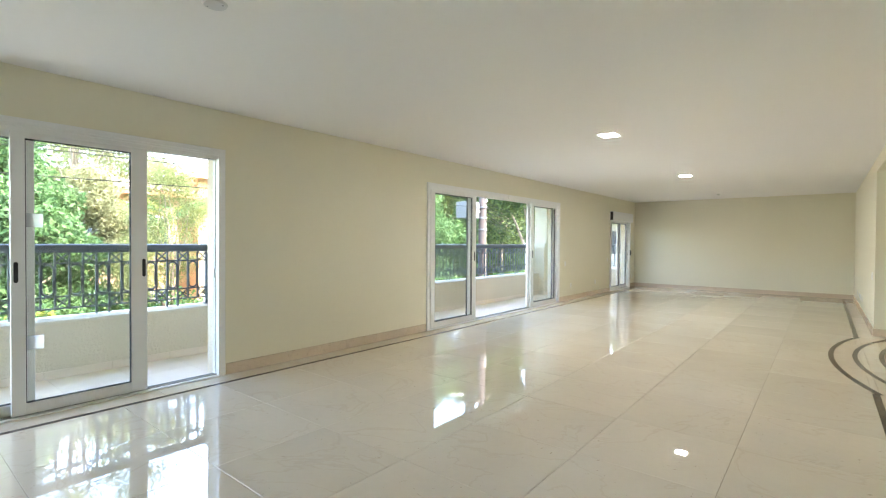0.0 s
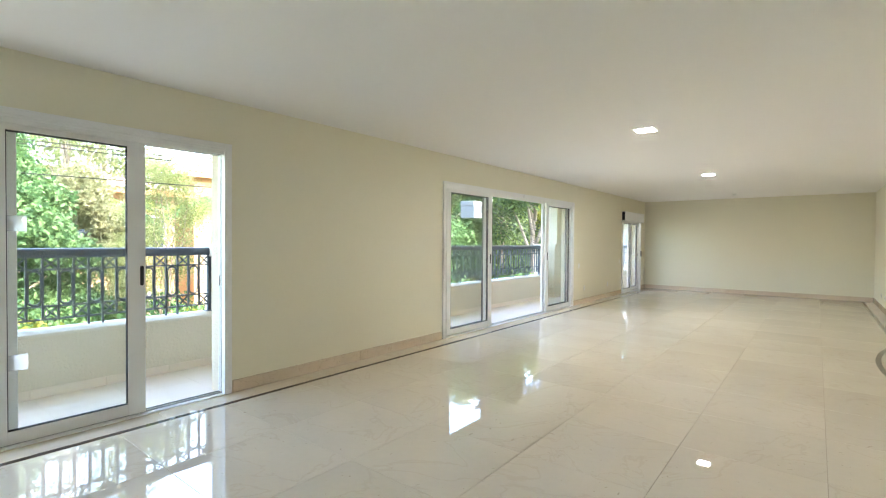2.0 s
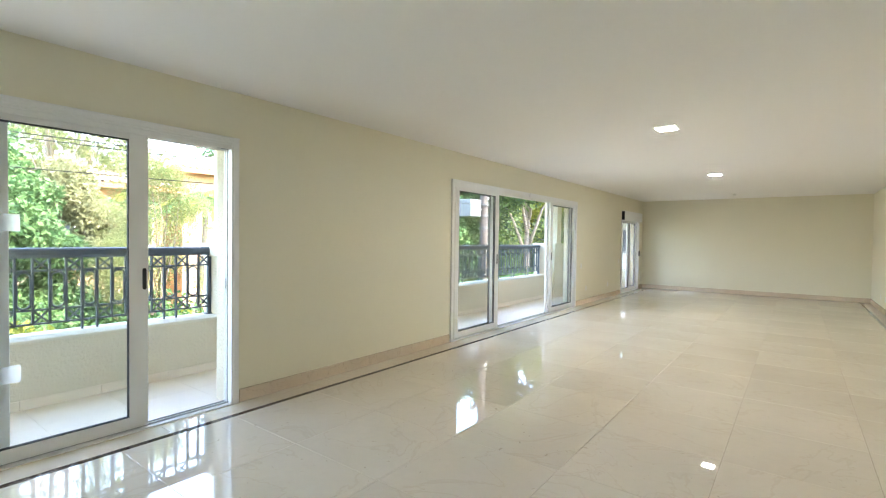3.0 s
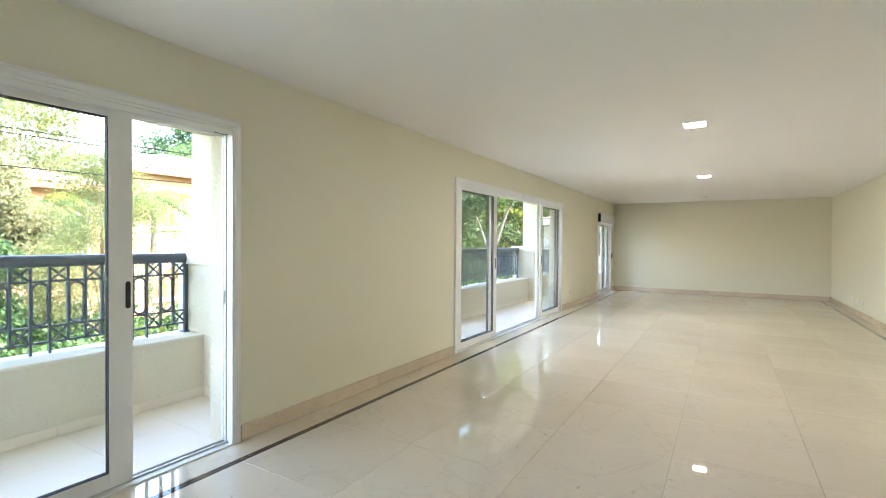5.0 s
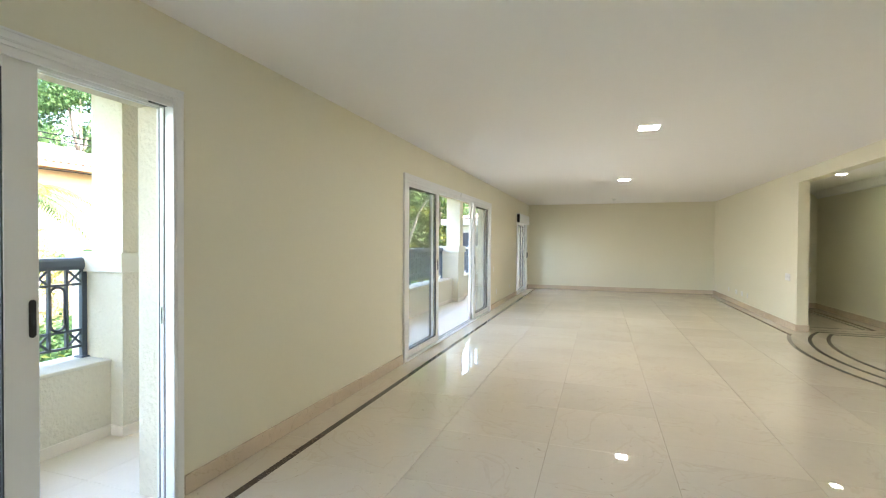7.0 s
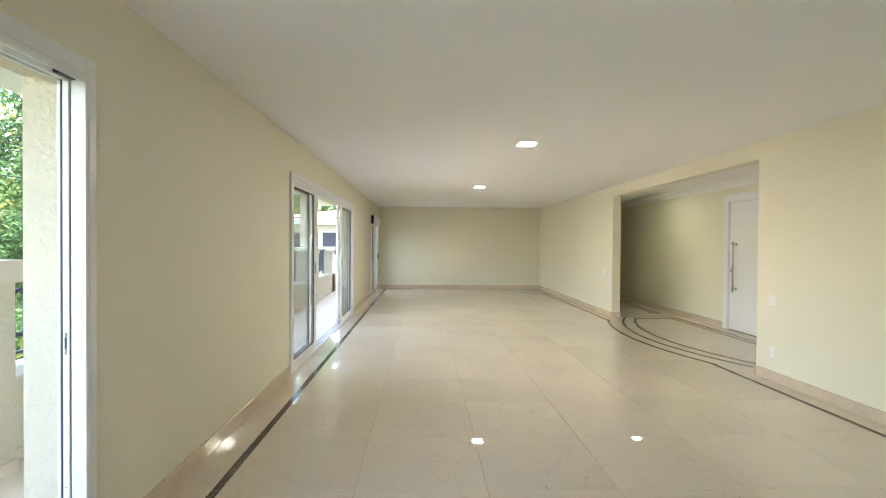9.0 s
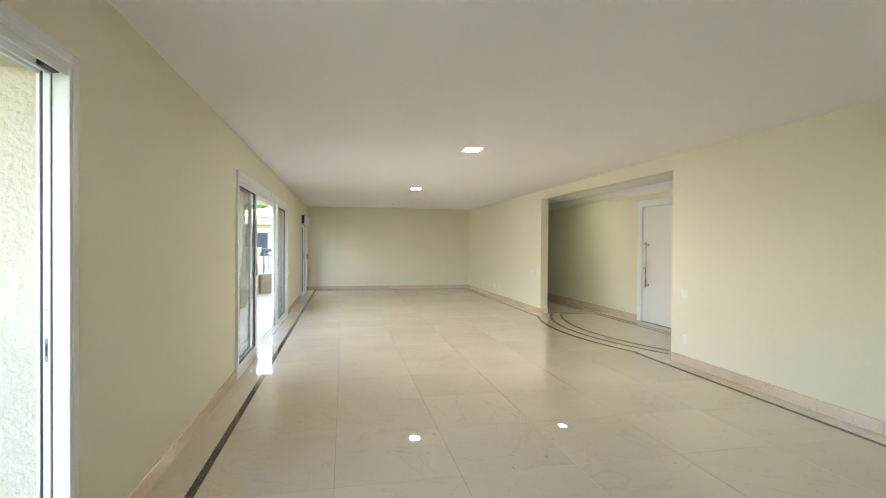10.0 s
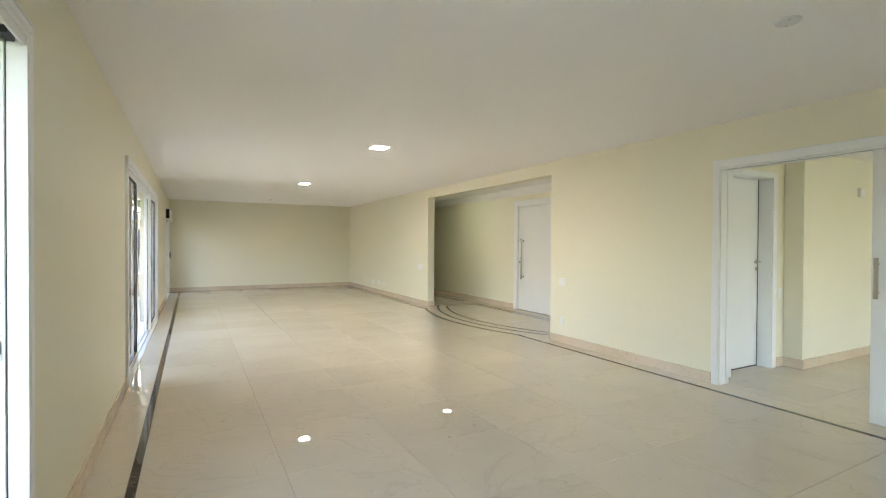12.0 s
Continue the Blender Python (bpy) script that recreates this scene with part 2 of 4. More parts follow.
M_BOX = mat("grey_white_metal_box", (0.11, 0.115, 0.115), 0.5, vary=0.06, grain=0.05)
# pole's base colour is darkened in place of the tree shade on it
M_POLE = mat("dark_brown_pole", (0.048, 0.036, 0.030), 0.85, vary=0.2, grain=0.15, bump=0.4, bump_scale=40)
M_PANE = mat("dark_window_pane", (0.04, 0.05, 0.06), 0.08, vary=0.2, grain=0.02)
M_WIRE = mat("black_cable", (0.012, 0.012, 0.012), 0.8, vary=0.1, grain=0.05, spec=0.1)


# ---- mesh helpers ----
def add_box(bm, x0, x1, y0, y1, z0, z1, bevel=0.0, segs=1):
    x0, x1 = min(x0, x1), max(x0, x1)
    y0, y1 = min(y0, y1), max(y0, y1)
    z0, z1 = min(z0, z1), max(z0, z1)
    v = [bm.verts.new(p) for p in ((x0, y0, z0), (x1, y0, z0), (x1, y1, z0), (x0, y1, z0), (x0, y0, z1), (x1, y0, z1), (x1, y1, z1), (x0, y1, z1))]
    fs = [bm.faces.new([v[i] for i in f]) for f in ((3, 2, 1, 0), (4, 5, 6, 7), (0, 1, 5, 4), (1, 2, 6, 5), (2, 3, 7, 6), (3, 0, 4, 7))]
    if bevel:
        es = list({e for f in fs for e in f.edges})
        bmesh.ops.bevel(bm, geom=es, offset=bevel, segments=segs, affect="EDGES", profile=0.5)
    return bm


def box(*a, bevel=0.0, segs=1):
    return add_box(bmesh.new(), *a, bevel=bevel, segs=segs)


def add_tube(bm, pts, r, sides=8, closed=False, caps=True):
    """A round bar along a line of points; r is one radius or one for each point."""
    pts = [Vector(p) for p in pts]
    n = len(pts)
    rings = []
    for i, p in enumerate(pts):
        a = pts[(i - 1) % n] if (closed or i) else p
        b = pts[(i + 1) % n] if (closed or i < n - 1) else p
        d = (b - a).normalized()
        u = d.cross(Vector((0, 0, 1)))
        if u.length < 0.2:
            u = d.cross(Vector((0, 1, 0)))
        u.normalize()
        w = u.cross(d)
        rad = r[i] if isinstance(r, (list, tuple)) else r
        rings.append([bm.verts.new(p + (u * math.cos(k * 2 * math.pi / sides) + w * math.sin(k * 2 * math.pi / sides)) * rad) for k in range(sides)])
    for i in range(n if closed else n - 1):
        a, b = rings[i], rings[(i + 1) % n]
        for k in range(sides):
            bm.faces.new((a[k], b[k], b[(k + 1) % sides], a[(k + 1) % sides]))
    if caps and not closed:
        bm.faces.new(rings[0])
        bm.faces.new(list(reversed(rings[-1])))
    return bm


def tube(pts, r, sides=8, closed=False):
    return add_tube(bmesh.new(), pts, r, sides, closed)


def disc(cx, cy, z0, z1, r, sides=32, bevel=0.0):
    bm = bmesh.new()
    bmesh.ops.create_cone(bm, cap_ends=True, segments=sides, radius1=r, radius2=r - bevel, depth=z1 - z0)
    bmesh.ops.translate(bm, verts=bm.verts, vec=(cx, cy, (z0 + z1) / 2))
    return bm


def mesh_of(name, bm, material, smooth=False):
    bmesh.ops.recalc_face_normals(bm, faces=bm.faces)
    me = bpy.data.meshes.new(name)
    bm.to_mesh(me)
    bm.free()
    me.materials.append(material)
    if smooth:
        for p in me.polygons:
            p.use_smooth = True
    return me


def part(name, bm, material, parent=None, label="", smooth=False):
    ob = new(name, mesh_of(name, bm, material, smooth))
    if parent is not None:
        ob.parent = parent
        ob.matrix_parent_inverse = parent.matrix_world.inverted() if parent.type == "EMPTY" and parent.parent is None else Matrix()
    if label:
        ob["label"] = label
    return ob


def thing(name, label, category, group="", kind="", at=(0, 0, 0)):
    ob = new(name)
    ob.location = at
    ob.empty_display_size = 0.1
    ob.matrix_world = Matrix.Translation(at)
    return tagged(ob, label, category, group, kind)


def solid(name, bm, material, label, category, kind="", group="", smooth=False):
    return tagged(part(name, bm, material, smooth=smooth), label, category, group, kind)


def wall_along_y(bm, x0, x1, y0, y1, z0, z1, holes):
    """A wall along y with openings (ya, yb, za, zb)."""
    y = y0
    for ya, yb, za, zb in sorted(holes):
        add_box(bm, x0, x1, y, ya, z0, z1)
        if za > z0:
            add_box(bm, x0, x1, ya, yb, z0, za)
        if zb < z1:
            add_box(bm, x0, x1, ya, yb, zb, z1)
        y = yb
    add_box(bm, x0, x1, y, y1, z0, z1)
    return bm


def wall_along_x(bm, x0, x1, y0, y1, z0, z1, holes):
    x = x0
    for xa, xb, za, zb in sorted(holes):
        add_box(bm, x, xa, y0, y1, z0, z1)
        if za > z0:
            add_box(bm, xa, xb, y0, y1, z0, za)
        if zb < z1:
            add_box(bm, xa, xb, y0, y1, zb, z1)
        x = xb
    add_box(bm, x, x1, y0, y1, z0, z1)
    return bm


# ---- structure ----
D1 = (-2.26, 2.386, 0.0, 2.30)     # openings of the window wall: y from, to, z from, to
W2 = (5.705, 10.387, 0.0, 2.30)
W3 = (13.88, 15.60, 0.0, 2.12)
OPEN = (5.60, 9.90, -0.3, 2.549)   # wide opening to the entrance hall
SLIDE = (0.55, 2.962, -0.3, 2.285)   # sliding door
WO = -5.10                        # outer face of the window wall
RO = 0.825                        # back face of the opposite wall
HX = 2.27                         # hall's back wall
HY = 13.6                         # hall's end wall
ENTRY = (7.46, 8.565, -0.3, 2.315)

solid("wall_west", wall_along_y(bmesh.new(), -4.940, WX, BY - 0.2, FY + 0.2, -0.3, H, [(D1[0], D1[1], -0.3, D1[3]), (W2[0], W2[1], -0.3, W2[3]), (W3[0], W3[1], -0.3, W3[3])]),
      M_WALL, "cream painted wall with three glazed balcony doors", "wall", "structure")
RV = 0.004
solid("wall_west_outer", wall_along_y(bmesh.new(), WO, -4.941, BY - 0.2, FY + 0.2, -0.3, H, [(w[0] + RV, w[1] - RV, -0.3, w[3] - 0.03) for w in (D1, W2, W3)]),
      M_PLASTER, "textured cream render on the balcony side of the wall", "wall", "structure")
solid("wall_north", box(WX, RX, FY, FY + 0.2, -0.3, H), M_WALL, "plain cream painted end wall of the empty living room", "wall", "structure")
solid("wall_south", box(WX, RX, BY - 0.2, BY, -0.3, H), M_WALL, "plain cream painted wall at the near end", "wall", "structure")
solid("wall_east", wall_along_y(bmesh.new(), RX, RO, BY - 0.2, FY + 0.2, -0.3, H, [OPEN, SLIDE]),
      M_WALL, "cream painted wall with a wide opening and a sliding door", "wall", "structure")
solid("wall_hall_back", wall_along_y(bmesh.new(), HX, HX + 0.16, 4.6, HY + 0.15, -0.3, H, [ENTRY]), M_WALL, "cream painted wall of the entrance hall", "wall", "structure")
solid("wall_hall_end", wall_along_x(bmesh.new(), RO, HX, HY, HY + 0.15, -0.3, H, [(0.95, 1.75, -0.3, 2.12)]), M_WALL, "cream painted end wall of the hall with a door", "wall", "structure")
solid("wall_hall_near", box(RO, HX, 4.6, 4.75, -0.3, H), M_WALL, "plain cream painted wall closing the hall", "wall", "structure")
solid("wall_side_room_north", wall_along_x(bmesh.new(), RO, 2.175, 3.09, 3.29, -0.3, H, [(1.08, 1.905, -0.3, 2.29)]), M_WALL, "cream painted wall with a white door in the side room", "wall", "structure")
solid("wall_side_room_jog", box(2.175, 6.0, 2.88, 3.03, -0.3, H), M_WALL, "cream painted wall standing forward in the side room", "wall", "structure")
solid("wall_side_room_step", box(2.175, 2.325, 3.03, 3.29, -0.3, H), M_WALL, "short cream wall return in the side room", "wall", "structure")
solid("wall_side_room_east", box(6.0, 6.15, BY - 0.2, 3.03, -0.3, H), M_WALL, "plain cream wall of the side room", "wall", "structure")
solid("wall_side_room_south", wall_along_x(bmesh.new(), RO, 6.0, BY - 0.2, BY, -0.3, H, [(2.6, 4.6, 0.0, 2.3)]), M_WALL, "cream wall with a wide window in the side room", "wall", "structure")
solid("ceiling", box(WX, RX, BY, FY, H, H + 0.1), M_CEIL, "flat white painted living room ceiling", "ceiling", "structure")
HC = 2.71
solid("ceiling_hall", box(RO, HX, 4.75, HY, HC, HC + 0.1), M_CEIL, "white painted entrance hall ceiling", "ceiling", "structure")
solid("ceiling_side_room", box(RO, 6.0, BY, 3.09, 2.62, 2.72), M_CEIL, "white painted side room ceiling", "ceiling", "structure")
# out of view: slab added overhead so that no sun reaches the balcony
solid("sun_block_slab", box(-6.75, 6.3, BY - 0.6, FY + 0.6, H + 0.11, H + 0.4), M_CONCRETE, "unseen concrete slab above the flat, added to shade the balcony", "slab", "structure")
solid("wall_hall_outer", box(HX + 0.3, HX + 0.45, 3.2, HY + 1.0, -0.3, H + 0.1), M_WALL, "plain wall behind the entrance door", "wall", "structure")
solid("wall_hall_door_backing", box(RO, HX + 0.3, HY + 0.85, HY + 1.0, -0.3, H + 0.1), M_WALL, "plain wall behind the hall door", "wall", "structure")

# crown moulding of the hall: a cove along its back wall
bm = bmesh.new()
prof = [(0.0, -0.15), (0.012, -0.15), (0.014, -0.128), (0.030, -0.12), (0.050, -0.085), (0.085, -0.05), (0.12, -0.032), (0.128, -0.014), (0.15, -0.012), (0.15, 0.0), (0.0, 0.0)]
ends = [[bm.verts.new((HX - px, y, HC + pz)) for px, pz in prof] for y in (4.75, HY)]
for i in range(len(prof)):
    j = (i + 1) % len(prof)
    bm.faces.new((ends[0][i], ends[0][j], ends[1][j], ends[1][i]))
bm.faces.new(ends[0])
bm.faces.new(list(reversed(ends[1])))
solid("trim_crown", bm, M_CEIL, "white plaster crown moulding round the entrance hall ceiling", "moulding", "structure")


# ---- baseboards ----
BH, BT = 0.115, 0.018
baseboard = thing("baseboard", "polished pinkish beige marble baseboard along the walls", "baseboard", kind="structure")


def base_y(x, side, y0, y1, step=1.55):
    """Stone lengths along y on the wall face x, standing out to side."""
    n = max(1, round((y1 - y0) / step))
    for i in range(n):
        a, b = y0 + (y1 - y0) * i / n, y0 + (y1 - y0) * (i + 1) / n
        part("baseboard_stone", box(x, x + side * BT, a + 0.0008, b - 0.0008, 0.001, BH, bevel=0.003), M_BASE, baseboard)


def base_x(y, side, x0, x1, step=1.55):
    n = max(1, round((x1 - x0) / step))
    for i in range(n):
        a, b = x0 + (x1 - x0) * i / n, x0 + (x1 - x0) * (i + 1) / n
        part("baseboard_stone", box(a + 0.0008, b - 0.0008, y, y + side * BT, 0.001, BH, bevel=0.003), M_BASE, baseboard)


base_y(WX, 1, BY, D1[0] - 0.065)
base_y(WX, 1, D1[1] + 0.065, W2[0] - 0.065)
base_y(WX, 1, W2[1] + 0.065, W3[0] - 0.065)
base_y(WX, 1, W3[1] + 0.065, FY)
base_x(FY, -1, WX + BT, RX - BT)
base_x(BY, 1, WX + BT, RX - BT)
base_y(RX, -1, OPEN[1] + BT, FY)
base_y(RX, -1, SLIDE[1] + 0.075, OPEN[0] - BT)
base_y(RX, -1, BY, SLIDE[0] - 0.075)
base_x(OPEN[1], -1, RX - BT, RO)
base_x(OPEN[0], 1, RX - BT, RO)
base_y(HX, -1, ENTRY[1] + 0.14, HY)
base_y(HX, -1, 4.75, ENTRY[0] - 0.14)
base_y(RO, 1, OPEN[1], HY)
base_x(HY, -1, 1.84, HX - BT)
base_x(3.09, -1, 1.99, 2.175 - BT)
base_y(2.175, -1, 2.88 - BT, 3.09)
base_x(2.88, -1, 2.175, 6.0)
base_y(6.0, -1, BY, 2.88 - BT)
base_y(RO, 1, BY, SLIDE[0])


# ---- glazed balcony doors ----
def sliding_leaf(door, y0, y1, x, z0, z1, left=0.085, right=0.12, top=0.085, bottom=0.09, handles=(), patches=()):
    """One sliding leaf: stiles, rails, gasket, pane, finger pulls."""
    d = 0.036
    leaf = part("sliding_leaf", box(x - d / 2, x + d / 2, y0, y0 + left, z0, z1, bevel=0.003), M_WHITE, door)
    part("stile", box(x - d / 2, x + d / 2, y1 - right, y1, z0, z1, bevel=0.003), M_WHITE, leaf)
    part("top_rail", box(x - d / 2 + 0.001, x + d / 2 - 0.001, y0 + left - 0.002, y1 - right + 0.002, z1 - top, z1, bevel=0.003), M_WHITE, leaf)
    part("bottom_rail", box(x - d / 2 + 0.001, x + d / 2 - 0.001, y0 + left - 0.002, y1 - right + 0.002, z0, z0 + bottom, bevel=0.003), M_WHITE, leaf)
    a, b, c, e = y0 + left, y1 - right, z0 + bottom, z1 - top
    g = bmesh.new()
    for s in (-1, 1):
        xa, xb = x + s * 0.0045, x + s * 0.0145
        add_box(g, xa, xb, a, a + 0.005, c, e)
        add_box(g, xa, xb, b - 0.006, b, c, e)
        add_box(g, xa, xb, a + 0.007, b - 0.009, c, c + 0.007)
        add_box(g, xa, xb, a + 0.007, b - 0.009, e - 0.009, e)
    part("gasket", g, M_RUBBER, leaf, "thin dark rubber glazing gasket")
    pane = part("pane", box(x - 0.003, x + 0.003, a - 0.004, b + 0.004, c - 0.004, e + 0.004), M_GLASS, leaf, "clear glass pane")
    pane.visible_shadow = False
    for hy, hz in handles:
        hb = bmesh.new()
        pts = []
        hw, hh = 0.0135, 0.082
        for k in range(17):
            ang = math.pi * k / 16
            pts.append((hy + hw * math.cos(ang), hz + hh - hw + hw * math.sin(ang)))
        for k in range(17):
            ang = math.pi + math.pi * k / 16
            pts.append((hy + hw * math.cos(ang), hz - hh + hw + hw * math.sin(ang)))
        f = [hb.verts.new((x + d / 2 + 0.004, p, q)) for p, q in pts]
        g2 = [hb.verts.new((x + d / 2 - 0.002, p, q)) for p, q in pts]
        hb.faces.new(f)
        for k in range(len(pts)):
            m2 = (k + 1) % len(pts)
            hb.faces.new((f[k], g2[k], g2[m2], f[m2]))
        part("finger_pull", hb, M_BLACK, leaf, "black recessed finger pull")
        part("latch", box(x + d / 2 + 0.003, x + d / 2 + 0.007, hy - 0.006, hy + 0.006, hz - 0.03, hz + 0.01, bevel=0.001), M_RUBBER, leaf)
    for py, pz in patches:
        part("tape_patch", box(x + 0.0035, x + 0.0042, py, py + 0.11, pz, pz + 0.11), M_PATCH, leaf, "square translucent white sticker on the glass")
    return leaf


def door_frame(name, hole, label):
    """Casing, jambs and double track of one balcony door."""
    y0, y1, z0, z1 = hole
    door = thing(name, label, "glass door", "balcony doors", "structure", at=(WX, (y0 + y1) / 2, 0))
    c, p = 0.05, 0.028
    for a, b in ((y0 - c, y0), (y1, y1 + c)):
        part("casing", box(WX, WX + p, a, b, 0.0, z1 + c, bevel=0.003), M_WHITE, door)
    part("casing_head", box(WX, WX + p, y0, y1, z1, z1 + c, bevel=0.003), M_WHITE, door)
    part("casing_lip", box(WX + p, WX + p + 0.005, y0 - c, y1 + c, z1 + c - 0.012, z1 + c, bevel=0.002), M_WHITE, door)
    part("casing_bead", box(WX + p, WX + p + 0.004, y0 - c, y1 + c, z1 + 0.006, z1 + 0.014, bevel=0.0015), M_WHITE, door)
    fx0, fx1 = -4.938, WX + 0.026
    for s, y in ((1, y0), (-1, y1)):
        part("jamb", box(fx0, fx1, y, y + s * 0.018, 0.0, z1, bevel=0.002), M_WHITE, door)
        part("jamb_groove", box(-4.883, -4.8795, y + s * 0.0175, y + s * 0.0188, 0.02, z1 - 0.02), M_RUBBER, door, "thin dark joint line")
        part("jamb_fin", box(-4.912, -4.884, y + s * 0.018, y + s * 0.025, 0.02, z1 - 0.02, bevel=0.002), M_WHITE, door)
        part("outer_seal", box(-4.922, -4.913, y + s * 0.018, y + s * 0.0215, 0.0, z1), M_RUBBER, door, "dark brush seal strip")
        part("jamb_lip", box(-4.938, -4.924, y + s * 0.018, y + s * 0.022, 0.0, z1, bevel=0.001), M_WHITE, door)
        for zz in (0.42, 1.24, 2.0):
            part("screw", tube([(-4.898, y + s * 0.0245, zz), (-4.898, y + s * 0.0262, zz)], 0.004, 8), M_GREYAL, door)
        part("strike_plate", box(-4.904, -4.892, y + s * 0.0245, y + s * 0.0265, 1.02, 1.12, bevel=0.0008), M_CHROME, door, "small steel lock strike")
        part("strike_slot", box(-4.901, -4.895, y + s * 0.026, y + s * 0.0275, 1.045, 1.095), M_BLACK, door)
    part("head", box(fx0, fx1, y0 + 0.018, y1 - 0.018, z1 - 0.018, z1, bevel=0.002), M_WHITE, door)
    for tx in (-4.828, -4.893, -4.931):
        part("head_fin", box(tx - 0.006, tx + 0.006, y0 + 0.018, y1 - 0.018, z1 - 0.055, z1 - 0.017, bevel=0.002), M_WHITE, door)
    part("head_brush", box(-4.884, -4.85, y1 - 0.12, y1 - 0.02, z1 - 0.05, z1 - 0.02, bevel=0.004), M_BLACK, door, "black brush seal block in the head track")
    part("sill", box(fx0, fx1, y0 + 0.018, y1 - 0.018, -0.004, 0.012, bevel=0.002), M_WHITE, door)
    for tx in (-4.867, -4.918):
        part("track", box(tx - 0.004, tx + 0.004, y0 + 0.018, y1 - 0.018, 0.012, 0.024, bevel=0.001), M_GREYAL, door)
    return door


TI, TOU = -4.867, -4.918
z0, z1 = 0.02, 2.288
door_a = door_frame("door_1", D1, "white aluminium sliding balcony door standing half open")
sliding_leaf(door_a, 0.772, 1.718, TI, z0, z1, left=0.088, right=0.13, handles=((0.802, 1.15), (1.69, 1.155)), patches=((0.862, 1.505), (0.862, 0.53)))
sliding_leaf(door_a, -0.20, 0.925, TOU, z0, z1, left=0.085, right=0.085)
sliding_leaf(door_a, -1.35, -0.20, TI, z0, z1)
sliding_leaf(door_a, -2.20, -1.25, TOU, z0, z1)
door_b = door_frame("door_2", W2, "white aluminium sliding balcony door, its leaves pushed aside")
sliding_leaf(door_b, 5.78, 7.035, TI, z0, z1, left=0.10, right=0.12, handles=((6.985, 1.16),))
sliding_leaf(door_b, 5.76, 6.93, TOU, z0, z1, left=0.085, right=0.085)
sliding_leaf(door_b, 9.09, 10.33, TI, z0, z1, left=0.12, right=0.085, handles=((9.155, 1.16),))
sliding_leaf(door_b, 9.03, 10.30, TOU, z0, z1, left=0.085, right=0.085)
# dark strip stands for the shade in the gap beside the leaf
part("track_shadow_gap", box(-4.885, -4.855, W2[0] + 0.018, W2[0] + 0.022, 0.02, 2.28), M_RUBBER, door_b, "dark strip for the shaded track gap in the jamb")
door_c = door_frame("door_3", W3, "narrower white balcony door with a roller shutter box")
sliding_leaf(door_c, 13.93, 14.80, TI, z0, 2.10, left=0.085, right=0.10, handles=((14.755, 1.16),))
sliding_leaf(door_c, 14.65, 15.55, TOU, z0, 2.10, left=0.10, right=0.085)
part("shutter_box", box(WX + 0.001, WX + 0.10, W3[0] - 0.05, W3[1] + 0.07, 2.075, 2.345, bevel=0.006), M_WHITE, door_c, "white roller shutter housing")
part("shutter_box_end", box(WX + 0.012, WX + 0.09, W3[0] - 0.056, W3[0] - 0.049, 2.09, 2.33, bevel=0.002), M_BLACK, door_c, "black end cap of the shutter housing")
part("shutter_strap", box(WX + 0.014, WX + 0.017, W3[1] + 0.015, W3[1] + 0.04, 1.15, 2.08), M_GREYAL, door_c, "grey shutter strap")
part("strap_winder", box(WX + 0.012, WX + 0.055, W3[1] - 0.01, W3[1] + 0.055, 1.02, 1.19, bevel=0.016, segs=3), M_BLACK, door_c, "black strap winder")


# ---- white timber doors ----
def lever(parent, x, y, z, nx, ny, side):
    """Lever handle on a round rose; (nx, ny) points out of the leaf, the lever runs to side."""
    tx, ty = (side, 0) if ny else (0, side)
    part("rose", tube([(x, y, z), (x + nx * 0.010, y + ny * 0.010, z)], 0.026, 20), M_CHROME, parent, smooth=False)
    part("lever", tube([(x + nx * 0.008, y + ny * 0.008, z), (x + nx * 0.05, y + ny * 0.05, z), (x + nx * 0.055 + tx * 0.012, y + ny * 0.055 + ty * 0.012, z),
                        (x + nx * 0.055 + tx * 0.125, y + ny * 0.055 + ty * 0.125, z)], 0.0095, 10), M_CHROME, parent, "steel lever handle", smooth=True)
    part("lock_rose", tube([(x, y, z - 0.085), (x + nx * 0.009, y + ny * 0.009, z - 0.085)], 0.024, 20), M_CHROME, parent)


def pull_bar(parent, x, y, z0, z1, nx, r=0.014):
    part("pull_bar", tube([(x + nx * 0.062, y, z0), (x + nx * 0.062, y, z1)], r, 14), M_CHROME, parent, "long tubular steel pull handle", smooth=True)
    for z in (z0 + 0.05, z1 - 0.05):
        part("standoff", tube([(x, y, z), (x + nx * 0.062, y, z)], r * 0.8, 12), M_CHROME, parent)
        part("standoff_rose", tube([(x, y, z), (x + nx * 0.006, y, z)], r * 1.5, 16), M_CHROME, parent)


# entrance door in the hall's back wall
ey0, ey1, _, ez = ENTRY
entry = thing("door_4", "closed white lacquered entrance door with a long steel pull", "door", kind="structure", at=(HX, (ey0 + ey1) / 2, 0))
part("leaf", box(HX + 0.02, HX + 0.065, ey0 + 0.004, ey1 - 0.004, 0.008, ez - 0.004, bevel=0.003), M_LACQ, entry)
for a, b in ((ey0 - 0.135, ey0 + 0.002), (ey1 - 0.002, ey1 + 0.135)):
    part("casing", box(HX - 0.018, HX + 0.002, a, b, 0.0, ez + 0.135, bevel=0.004), M_LACQ, entry)
part("casing_head", box(HX - 0.018, HX + 0.002, ey0 + 0.002, ey1 - 0.002, ez - 0.002, ez + 0.135, bevel=0.004), M_LACQ, entry)
for y in (ey0, ey1):
    s = 1 if y == ey0 else -1
    part("jamb", box(HX, HX + 0.15, y, y - s * 0.004 + s * 0.006, 0, ez), M_LACQ, entry)
part("threshold", box(HX - 0.002, HX + 0.1, ey0 + 0.004, ey1 - 0.004, 0.0, 0.006), M_STRIPE, entry)
